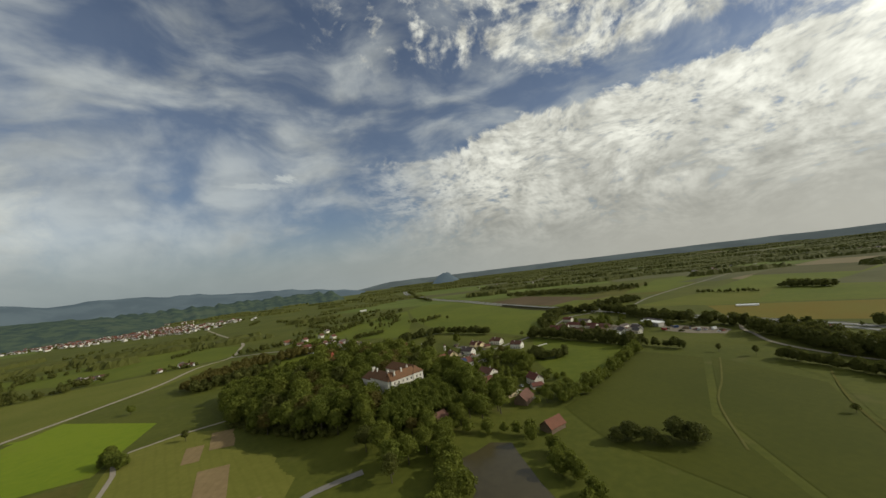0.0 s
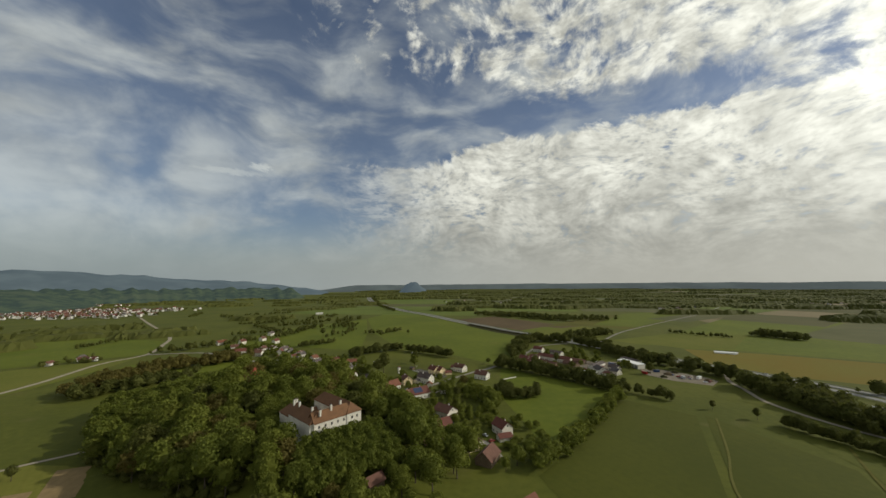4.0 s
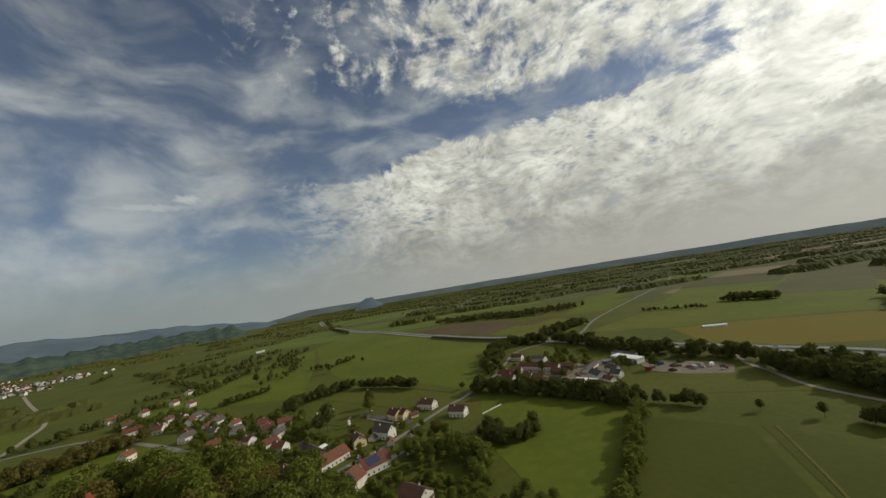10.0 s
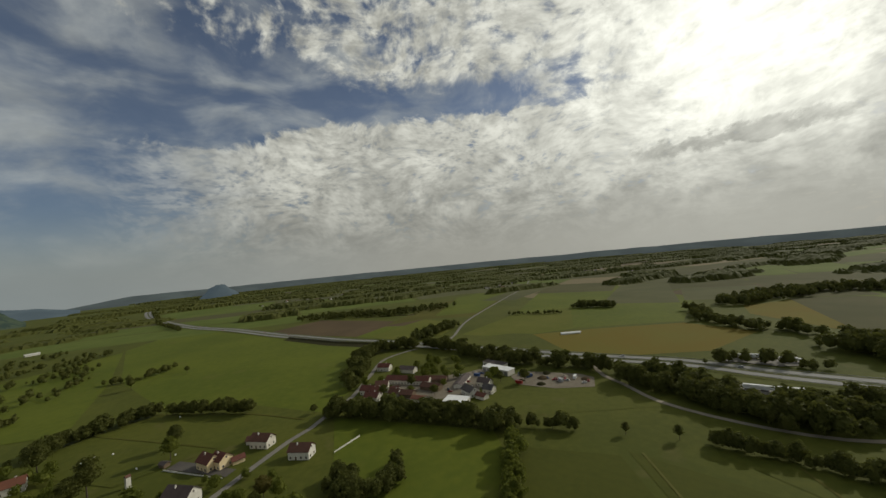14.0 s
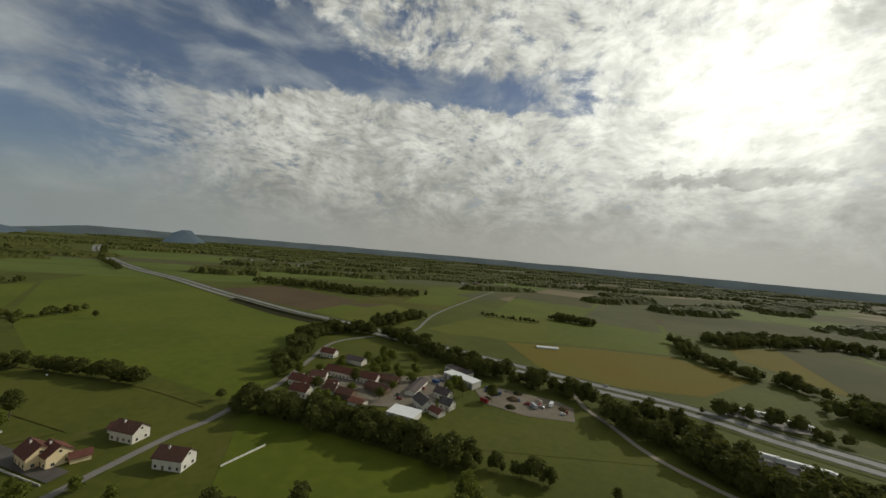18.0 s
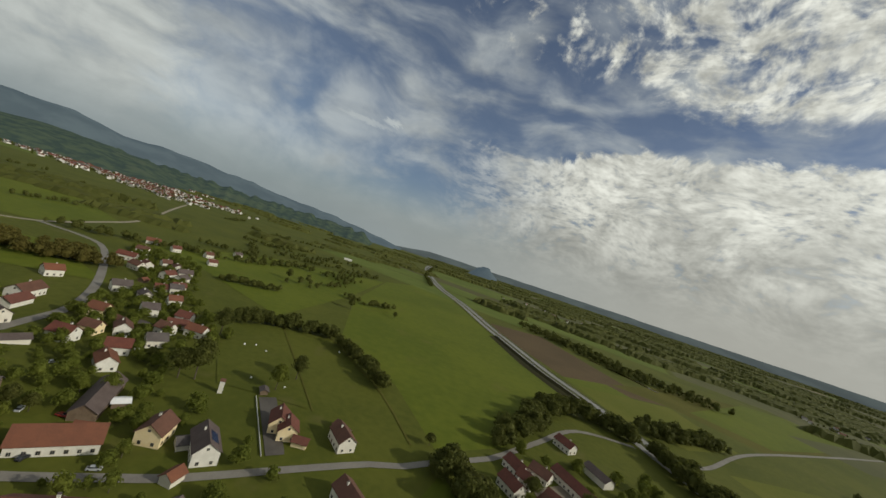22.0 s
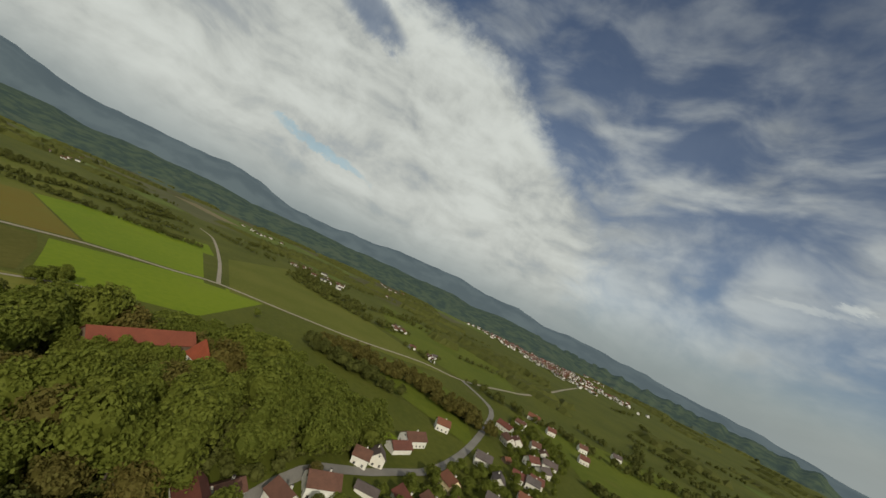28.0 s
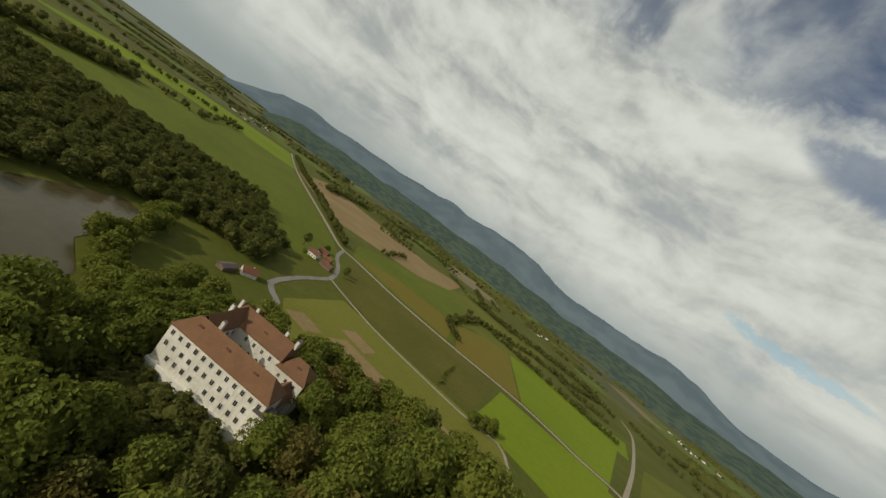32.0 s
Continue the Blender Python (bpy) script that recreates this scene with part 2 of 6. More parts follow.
GRASS = material("grass", two((0.065, 0.075, 0.010), (0.091, 0.097, 0.014), 0.012, 0.2, (0.105, 0.096, 0.028)), 0.9, spec=0.15)
HAY = material("hay_meadow", stripes((0.052, 0.060, 0.006), (0.067, 0.073, 0.008), 0.35, 7.0, (0.048, 0.052, 0.007)), 0.9, spec=0.15)
MEADOW = material("meadow", two((0.078, 0.099, 0.009), (0.108, 0.125, 0.012), 0.008, 0.12, (0.112, 0.110, 0.02)), 0.9, spec=0.15)
BRIGHT = material("young_crop", two((0.120, 0.172, 0.008), (0.152, 0.198, 0.010), 0.006, 0.15, (0.140, 0.148, 0.018)), 0.9, spec=0.15)
OLIVE = material("olive_field", stripes((0.100, 0.112, 0.018), (0.128, 0.130, 0.026), 0.4, 6.0), 0.95, spec=0.1)
STUBBLE = material("mown_field", stripes((0.130, 0.132, 0.024), (0.158, 0.154, 0.031), 0.7, 6.0), 0.95, spec=0.1)
DULL = material("dull_field", stripes((0.082, 0.080, 0.016), (0.106, 0.098, 0.022), 1.2, 9.0), 0.95, spec=0.1)
TAN = material("stubble_field", stripes((0.20, 0.145, 0.07), (0.25, 0.18, 0.09), 0.2, 5.0), 0.95, spec=0.1)
ORANGE = material("ripe_field", stripes((0.150, 0.112, 0.020), (0.142, 0.124, 0.024), 0.9, 8.0), 0.95, spec=0.1)
BROWN = material("ploughed_field", stripes((0.088, 0.064, 0.036), (0.112, 0.080, 0.044), 0.6, 4.0), 0.95, spec=0.1)
ASPHALT = material("asphalt", two((0.17, 0.155, 0.135), (0.22, 0.205, 0.18), 0.08, 2.0), 0.85)
MOTORWAY = material("concrete_road", two((0.20, 0.195, 0.185), (0.26, 0.255, 0.24), 0.05, 1.2), 0.85)
WORN = material("worn_grass_track", two((0.098, 0.096, 0.022), (0.12, 0.114, 0.034), 0.05, 0.8), 0.95, spec=0.1)
DARK_ASPHALT = material("dark_asphalt", two((0.075, 0.066, 0.058), (0.105, 0.094, 0.082), 0.08, 2.0), 0.85)
GRAVEL = material("gravel_track", two((0.25, 0.215, 0.165), (0.31, 0.27, 0.21), 0.1, 2.0), 0.95)
SOIL = material("forest_soil", two((0.03, 0.03, 0.012), (0.045, 0.04, 0.015), 0.05, 0.6), 0.95, spec=0.1)
WATER = material("pond_water", two((0.055, 0.046, 0.022), (0.070, 0.058, 0.028), 0.02, 0.2), 0.16, spec=0.25)
def render_coat(g):
    col = two((0.60, 0.58, 0.52), (0.72, 0.70, 0.64), 0.3, 2.5)(g)
    col = g.mix(g.math("MULTIPLY", g.rand, 0.45), col, (0.56, 0.50, 0.39))
    streak = g.noise(g.vmath("MULTIPLY", g.pos, (1.0, 1.0, 0.15)), 1.1, 4)
    return g.mix(g.ramp(streak, 0.55, 0.8, 0, 0.4), col, (0.36, 0.33, 0.28))


WALL = material("white_render", render_coat, 0.9)
YARD = material("trodden_yard", two((0.15, 0.125, 0.09), (0.21, 0.18, 0.135), 0.08, 0.9, (0.10, 0.10, 0.05)), 0.95)
# Greyer than the near render, in place of distance haze; field walls reuse it.
FARWALL = material("hazed_render", two((0.50, 0.48, 0.44), (0.70, 0.68, 0.63), 0.02, 0.5), 0.9)
CREAM = material("cream_render", two((0.72, 0.58, 0.34), (0.76, 0.63, 0.40), 0.3, 2.5), 0.9)
WOOD = material("weathered_boards", two((0.13, 0.09, 0.06), (0.19, 0.14, 0.095), 0.5, 6.0), 0.9)


def tiles(a, b):
    def build(g):
        col = two(a, b, 0.25, 1.6)(g)
        sep = g.nt.nodes.new("ShaderNodeSeparateXYZ")
        g.nt.links.new(g.obj, sep.inputs[0])
        row = g.math("FRACT", g.math("MULTIPLY", sep.outputs[2], 4.0))
        col = g.mix(g.ramp(row, 0.0, 0.25, 0.35, 0.0), col, tuple(x * 0.45 for x in a))
        return g.mix(g.math("MULTIPLY", g.rand, 0.35), col, (0.12, 0.06, 0.045))
    return build


TILE_RED = material("red_roof_tiles", tiles((0.112, 0.038, 0.027), (0.152, 0.050, 0.034)), 0.8)
TILE_BROWN = material("brown_roof_tiles", tiles((0.10, 0.048, 0.032), (0.14, 0.066, 0.044)), 0.8)
TILE_ORANGE = material("orange_roof_tiles", tiles((0.145, 0.056, 0.031), (0.185, 0.070, 0.037)), 0.8)
TILE_BRIGHT = material("bright_red_roof_tiles", tiles((0.21, 0.048, 0.022), (0.26, 0.062, 0.028)), 0.8)
TILE_GREY = material("grey_roof_tiles", tiles((0.07, 0.066, 0.064), (0.11, 0.10, 0.095)), 0.8)
CASTLE_ROOF = material("old_castle_tiles", tiles((0.132, 0.068, 0.033), (0.172, 0.088, 0.042)), 0.85)
GLASS = material("window_glass", lambda g: (0.03, 0.035, 0.04), 0.12, spec=0.6)
FRAME = material("window_frame", lambda g: g.mix(g.rand, (0.30, 0.24, 0.16), (0.62, 0.58, 0.5)), 0.7)
SOLAR = material("solar_panel", lambda g: g.mix(g.island, (0.015, 0.025, 0.07), (0.02, 0.035, 0.09)), 0.18, spec=0.6)
METAL = material("grey_metal", lambda g: g.mix(g.noise(g.pos, 0.6, 3), (0.22, 0.22, 0.215), (0.32, 0.32, 0.31)), 0.55, 0.5)
TARP = material("white_panel", two((0.70, 0.70, 0.68), (0.78, 0.78, 0.77), 0.2, 2.0), 0.6)
BARK = material("bark", two((0.07, 0.055, 0.04), (0.11, 0.09, 0.065), 0.8, 6.0), 0.95)


def leaves(name, a, b, c):
    def build(g):
        col = g.mix(g.rand, a, b)
        col = g.mix(g.math("MULTIPLY", g.island, 0.5), col, c)
        return g.mix(g.ramp(g.noise(g.pos, 0.05, 3), 0.55, 0.75, 0, 0.28), col, (0.10, 0.085, 0.02))
    m = material(name, build, 0.75, spec=0.2)
    nt = m.node_tree
    b = nt.nodes["Principled BSDF"]
    t = nt.nodes.new("ShaderNodeBsdfTranslucent")
    nt.links.new(b.inputs["Base Color"].links[0].from_socket, t.inputs[0])
    mx = nt.nodes.new("ShaderNodeMixShader")
    mx.inputs[0].default_value = 0.42
    nt.links.new(b.outputs[0], mx.inputs[1])
    nt.links.new(t.outputs[0], mx.inputs[2])
    nt.links.new(mx.outputs[0], nt.nodes["Material Output"].inputs[0])
    return m


LEAF = leaves("green_leaves", (0.106, 0.131, 0.020), (0.145, 0.166, 0.025), (0.187, 0.202, 0.034))
LEAF_DARK = leaves("dark_leaves", (0.082, 0.091, 0.021), (0.110, 0.117, 0.026), (0.142, 0.148, 0.034))
LEAF_RUST = leaves("turning_leaves", (0.125, 0.105, 0.026), (0.155, 0.118, 0.030), (0.150, 0.148, 0.034))


# ---- mesh helpers ----
def mesh_of(name, verts, faces, mat=None, smooth=False):
    me = bpy.data.meshes.new(name)
    me.from_pydata(verts, [], faces)
    me.update()
    if smooth:
        me.polygons.foreach_set("use_smooth", [True] * len(me.polygons))
    if mat:
        me.materials.append(mat)
    return me


def part(name, data, parent, label="", at=None):
    ob = new(name, data)
    ob.parent = parent
    if at is not None:
        ob.matrix_basis = at
    return tagged(ob, label)


def box_data(name, x0, x1, y0, y1, z0, z1, mat):
    v = [(x, y, z) for z in (z0, z1) for y in (y0, y1) for x in (x0, x1)]
    f = [(0, 2, 3, 1), (4, 5, 7, 6), (0, 1, 5, 4), (2, 6, 7, 3), (0, 4, 6, 2), (1, 3, 7, 5)]
    return mesh_of(name, v, f, mat)


def hillz(x, y):
    """Height of the ground: a flat valley with the wooded castle hill."""
    h = 0.0
    for cx, cy, rx, ry, top, turn in HILLS:
        c, s = math.cos(turn), math.sin(turn)
        u, v = ((x - cx) * c + (y - cy) * s) / rx, (-(x - cx) * s + (y - cy) * c) / ry
        q = u * u + v * v
        if q < 9:
            h = max(h, top * math.exp(-q ** 1.5 * 0.9))
    return h


HILLS = [(-66, 255, 50, 52, 19.0, 0.0), (-112, 312, 62, 60, 19.5, 0.45), (-158, 356, 66, 52, 14.0, 0.6)]


def ground():
    ring = [0]
    xs = sorted(set([-4900, -3600, -2600, -1900, -1300, -900, -650, -480, -360] + list(range(-300, 61, 8)) + [120, 220, 400, 700, 1100, 1700, 2500, 3600, 4900]))
    ys = sorted(set([-4900, -3000, -1500, -700, -300, -100, 0, 50] + list(range(110, 481, 8)) + [520, 640, 800, 1000, 1400, 2000, 2800, 3800, 4900]))
    verts = [(x, y, hillz(x, y)) for y in ys for x in xs]
    n = len(xs)
    faces = [(j * n + i, j * n + i + 1, (j + 1) * n + i + 1, (j + 1) * n + i) for j in range(len(ys) - 1) for i in range(n - 1)]
    tagged(new("ground", mesh_of("ground", verts, faces, GRASS, True)), "green grassland of a wide flat valley", "ground", kind="structure")


def field(name, pts, mat, label, z=0.06):
    """A field lying on the valley floor: a sheet with its corners given in order."""
    v = [(x, y, z) for x, y in pts]
    tagged(new(name, mesh_of(name, v, [tuple(range(len(v)))], mat)), label, "field", kind="structure")


def smooth_line(pts, step):
    """Points along a soft curve through pts."""
    out = []
    p = [pts[0]] + list(pts) + [pts[-1]]
    for i in range(1, len(p) - 2):
        a, b, c, d = (Vector(q) for q in p[i - 1:i + 3])
        n = max(2, int((c - b).length / step))
        for k in range(n):
            t = k / n
            out.append(0.5 * ((2 * b) + (c - a) * t + (2 * a - 5 * b + 4 * c - d) * t * t + (3 * b - a - 3 * c + d) * t ** 3))
    return out + [Vector(pts[-1])]


def ribbon(name, pts, width, mat, label, z=0.12, category="road", lift=0.0, shift=0.0, step=12.0):
    """A road that follows pts on the ground."""
    line = smooth_line(pts, step)
    v, f = [], []
    for i, q in enumerate(line):
        t = (line[min(i + 1, len(line) - 1)] - line[max(i - 1, 0)]).normalized()
        n = Vector((-t.y, t.x))
        for s in (-0.5, 0.5):
            w = q + n * (s * width + shift)
            v.append((w.x, w.y, z + lift + hillz(w.x, w.y)))
        if i:
            f.append((2 * i - 2, 2 * i - 1, 2 * i + 1, 2 * i))
    return tagged(new(name, mesh_of(name, v, f, mat)), label, category, kind="structure")


ground()


# ---- fields ----
def pasture(pts, mat, label, z):
    field("field", pts, mat, label, z)


FIELDS = [
    ([(-40, 607), (31, 566), (79, 500), (118, 540), (143, 631), (187, 707), (133, 844), (64, 1014), (-9, 1153), (-101, 1372), (-179, 1116), (-117, 803)], MEADOW, "large smooth green meadow beside the motorway"),
    ([(80, 1050), (194, 1114), (306, 903), (351, 862), (208, 790), (125, 925)], BROWN, "brown harrowed field beyond the motorway"),
    ([(235, 722), (324, 792), (267, 861), (194, 807)], MEADOW, "green field corner beyond the motorway"),
    ([(275, 872), (478, 1075), (757, 1165), (868, 1140), (437, 793), (355, 864)], DULL, "dull scrubby field beyond the motorway"),
    ([(386, 574), (470, 524), (558, 458), (548, 372), (438, 372), (374, 420), (348, 479)], ORANGE, "ripe orange-brown field beside the motorway"),
    ([(487, 734), (814, 988), (1010, 907), (801, 562), (568, 463), (456, 551), (390, 576), (372, 604), (335, 624)], MEADOW, "bright green crop field"),
    ([(321, 664), (487, 732), (600, 692), (453, 560), (388, 582), (368, 608), (335, 628)], OLIVE, "olive part of the crop field"),
    ([(389, 880), (613, 1147), (900, 1230), (862, 1150), (465, 830)], MEADOW, "dark green field far out on the plain"),
    ([(724, 452), (830, 410), (834, 224), (633, 258), (600, 320), (660, 420)], ORANGE, "tawny field between dark woods"),
    ([(210, 787), (353, 858), (379, 751), (300, 690), (240, 708)], OLIVE, "olive field beside the country lane"),
    ([(166, 357), (115, 298), (77, 258), (54, 236), (63, 185), (113, 99), (133, 201), (203, 313)], HAY, "long green meadow with mowing lines"),
    ([(210, 313), (137, 198), (118, 95), (223, -51), (200, 181), (230, 229)], HAY, "olive green meadow split by a ditch"),
    ([(242, 282), (235, 227), (204, 177), (229, -51), (364, -63), (317, 180), (291, 226)], GRASS, "green meadow beside the gravel track"),
    ([(85, 483), (61, 378), (69, 266), (107, 305), (157, 357), (168, 382)], MEADOW, "green meadow behind the village"),
    ([(181, 396), (285, 328), (297, 382), (217, 439)], GRASS, "green paddock beside the works yard"),
    ([(-232, -40), (-280, 26), (-333, 100), (-358, 148), (-322, 172), (-262, 200), (-214, 140), (-184, 70)], DULL, "dark olive stubble field"),
    ([(-322, 176), (-362, 154), (-413, 232), (-433, 272), (-424, 330), (-300, 300), (-276, 236), (-264, 206)], BRIGHT, "bright green meadow beside the road"),
    ([(-210, 138), (-256, 205), (-275, 236), (-246, 268), (-170, 262), (-120, 210), (-112, 160), (-118, 130), (-180, 92)], STUBBLE, "yellow-green field with bare trial plots"),
    ([(-398, 160), (-560, 0), (-643, 129), (-700, 180), (-602, 222), (-445, 268), (-425, 232)], BRIGHT, "vivid green young crop field"),
    ([(-338, 90), (-396, 158), (-556, 0), (-419, 0)], ORANGE, "tawny field beyond the road"),
    ([(-246, -66), (-290, 18), (-338, 84), (-415, -2), (-540, -15), (-723, 0), (-869, -173), (-587, -241), (-290, -150)], MEADOW, "green field in long strips"),
    ([(-262, -560), (-262, -300), (-285, -230), (-439, -172), (-558, -205), (-747, -362), (-609, -372), (-400, -740)], TAN, "long pale tan ploughed field"),
    ([(-521, -91), (-446, -18), (-578, 48), (-807, -71), (-823, -369), (-620, -246)], OLIVE, "olive strip field"),
    ([(-423, 299), (-430, 359), (-496, 342), (-612, 291), (-637, 238)], OLIVE, "olive strip field beside the road"),
    ([(-430, 368), (-414, 427), (-511, 421), (-636, 361), (-613, 297), (-498, 349)], DULL, "brown green strip field"),
    ([(-415, 432), (-417, 520), (-546, 483), (-628, 369), (-512, 428)], BRIGHT, "bright green strip field beside the road"),
    ([(-416, 266), (-600, 204), (-614, 226), (-422, 288)], GRASS, "narrow green strip along the side road"),
    ([(-205, 10), (-222, -80), (-228, -195), (-245, -553), (-100, -600), (200, -420), (140, -200), (32, -160), (-80, -112), (-132, -86), (-120, -8), (-140, 40)], MEADOW, "green meadow between the pond wood and the road"),
    ([(-100, -605), (-250, -560), (-290, -880), (0, -900), (250, -600)], BRIGHT, "bright green meadow beyond the pond wood"),
    ([(-252, -74), (-332, 76), (-404, 6), (-330, -70)], ORANGE, "tawny strip field beside the country road"),
    ([(-284, 380), (-197, 465), (-191, 438), (-224, 393)], BRIGHT, "bright green meadow between woods"),
    ([(-419, 293), (-430, 368), (-415, 426), (-419, 534), (-426, 595), (-565, 496), (-898, 338), (-635, 233)], OLIVE, "olive green pasture on rising ground"),
    ([(-338, 394), (-386, 452), (-403, 539), (-339, 569), (-217, 535), (-284, 482)], MEADOW, "green meadow beside the road"),
    ([(-427, 616), (-480, 736), (-674, 803), (-952, 565), (-577, 513)], MEADOW, "green pasture with hedges"),
    ([(-111, 611), (-129, 801), (-179, 1097), (-330, 893), (-372, 685), (-250, 664)], MEADOW, "green pasture with scattered trees"),
]
FIELDS += [
    ([(-113, 557), (-96, 524), (-48, 474), (-26, 480), (4, 487), (-91, 591)], GRASS, "tawny green paddock with a hedge along it"),
    ([(88, 905), (94, 908), (150, 794), (197, 714), (185, 705), (137, 786)], SOIL, "dark strip along the bank beside the motorway"),
]
for k, (pts, mat, label) in enumerate(FIELDS):
    pasture(pts, mat, label, 0.06 + 0.006 * k)
PLOTS = [[(-222, 235), (-211, 239), (-196, 213), (-206, 209)], [(-220, 260), (-203, 265), (-184, 232), (-200, 228)], [(-186, 198), (-169, 204), (-144, 162), (-161, 158)], [(-186, 162), (-172, 168), (-160, 145), (-175, 141)], [(-141, 160), (-126, 164), (-116, 145), (-131, 141)]]
for pts in PLOTS:
    field("trial_plot", pts, TAN, "bare tan trial plot in a green field", 0.30)



# Greyed versions of the near field tones: aerial haze put into the colour.
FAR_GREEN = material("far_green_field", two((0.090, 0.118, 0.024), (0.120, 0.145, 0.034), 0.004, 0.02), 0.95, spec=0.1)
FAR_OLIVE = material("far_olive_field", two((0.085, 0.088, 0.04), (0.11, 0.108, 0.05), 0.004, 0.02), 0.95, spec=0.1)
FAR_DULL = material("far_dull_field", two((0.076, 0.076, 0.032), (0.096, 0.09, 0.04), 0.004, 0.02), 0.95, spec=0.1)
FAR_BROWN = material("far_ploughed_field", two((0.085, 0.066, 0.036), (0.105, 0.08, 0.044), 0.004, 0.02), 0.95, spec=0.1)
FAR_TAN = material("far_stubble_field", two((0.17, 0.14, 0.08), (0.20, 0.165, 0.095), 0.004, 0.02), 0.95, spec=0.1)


def patchwork():
    """The far valley: a patchwork of fields, one mesh a colour."""
    rnd = random.Random(5)
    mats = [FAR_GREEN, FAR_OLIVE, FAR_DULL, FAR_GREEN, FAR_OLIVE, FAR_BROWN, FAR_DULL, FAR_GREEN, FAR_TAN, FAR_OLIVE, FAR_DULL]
    sets = {m: ([], []) for m in mats}
    used = []
    def cells(x0, x1, y0, y1, dx, dy, turn, keep, lift):
        y = y0
        while y < y1:
            h = dy * rnd.uniform(0.6, 1.5)
            x = x0
            while x < x1:
                w = dx * rnd.uniform(0.5, 1.7)
                c, s = math.cos(turn), math.sin(turn)
                q = [(px * c - py * s, px * s + py * c) for px, py in ((x, y), (x + w * 0.97, y + rnd.uniform(-20, 20)), (x + w * 0.97, y + h * 0.95), (x, y + h * 0.95))]
                mx, my = sum(p[0] for p in q) / 4, sum(p[1] for p in q) / 4
                if keep(mx, my) and math.hypot(mx, my) < 4700:
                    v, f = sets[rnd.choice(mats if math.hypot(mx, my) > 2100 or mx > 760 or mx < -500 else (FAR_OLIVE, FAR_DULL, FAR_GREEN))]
                    f.append(tuple(range(len(v), len(v) + 4)))
                    v.extend((px, py, lift + 0.0006 * len(used)) for px, py in q)
                    used.append(1)
                x += w
            y += h
    cells(-800, 4600, 200, 4600, 420, 170, -0.25, lambda x, y: (y > 1250 and x > -500) or x > 760, 0.03)
    cells(300, 1500, -900, 800, 260, 150, 0.5, lambda x, y: x > 420 and not (x < 720 and y > 380), 0.045)
    cells(-4200, -300, -2600, 3600, 330, 170, 0.9, lambda x, y: x < -640 and not (-1080 < x and -640 < y < 700), 0.037)
    cells(-900, 2600, -4300, -950, 300, 160, 0.0, lambda x, y: x > -640 and y < -960, 0.041)
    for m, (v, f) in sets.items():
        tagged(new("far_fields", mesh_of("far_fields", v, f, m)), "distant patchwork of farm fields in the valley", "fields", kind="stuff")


patchwork()

# ---- roads and water ----
MWAY = [(-470, 3600), (-430, 2800), (-335, 2200), (-205, 1720), (-96, 1400), (1, 1195), (77, 1000), (112, 920), (168, 795), (215, 714), (284, 570), (342, 448), (384, 368), (396, 314), (412, 262), (434, 205), (462, 110), (500, -150)]
for side in (-7.6, 7.6):
    ribbon("motorway_carriageway", MWAY, 9.6, MOTORWAY, "pale concrete motorway carriageway", 0.36, shift=side)
ribbon("motorway_verge", MWAY, 36.0, GRASS, "grass verge of the motorway", 0.325, category="verge")
for side in (-13.6, -1.6, 1.6, 13.6):
    line = smooth_line(MWAY, 14.0)
    v, f = [], []
    for i, q in enumerate(line):
        t = (line[min(i + 1, len(line) - 1)] - line[max(i - 1, 0)]).normalized()
        w = q + Vector((-t.y, t.x)) * side
        v += [(w.x, w.y, 0.8), (w.x, w.y, 1.2)]
        if i:
            f.append((2 * i - 2, 2 * i, 2 * i + 1, 2 * i - 1))
    ob = tagged(new("crash_barrier", mesh_of("crash_barrier", v, f, METAL)), "grey steel crash barrier along the motorway", "barrier", kind="structure")
    ob.modifiers.new("thick", "SOLIDIFY").thickness = 0.12
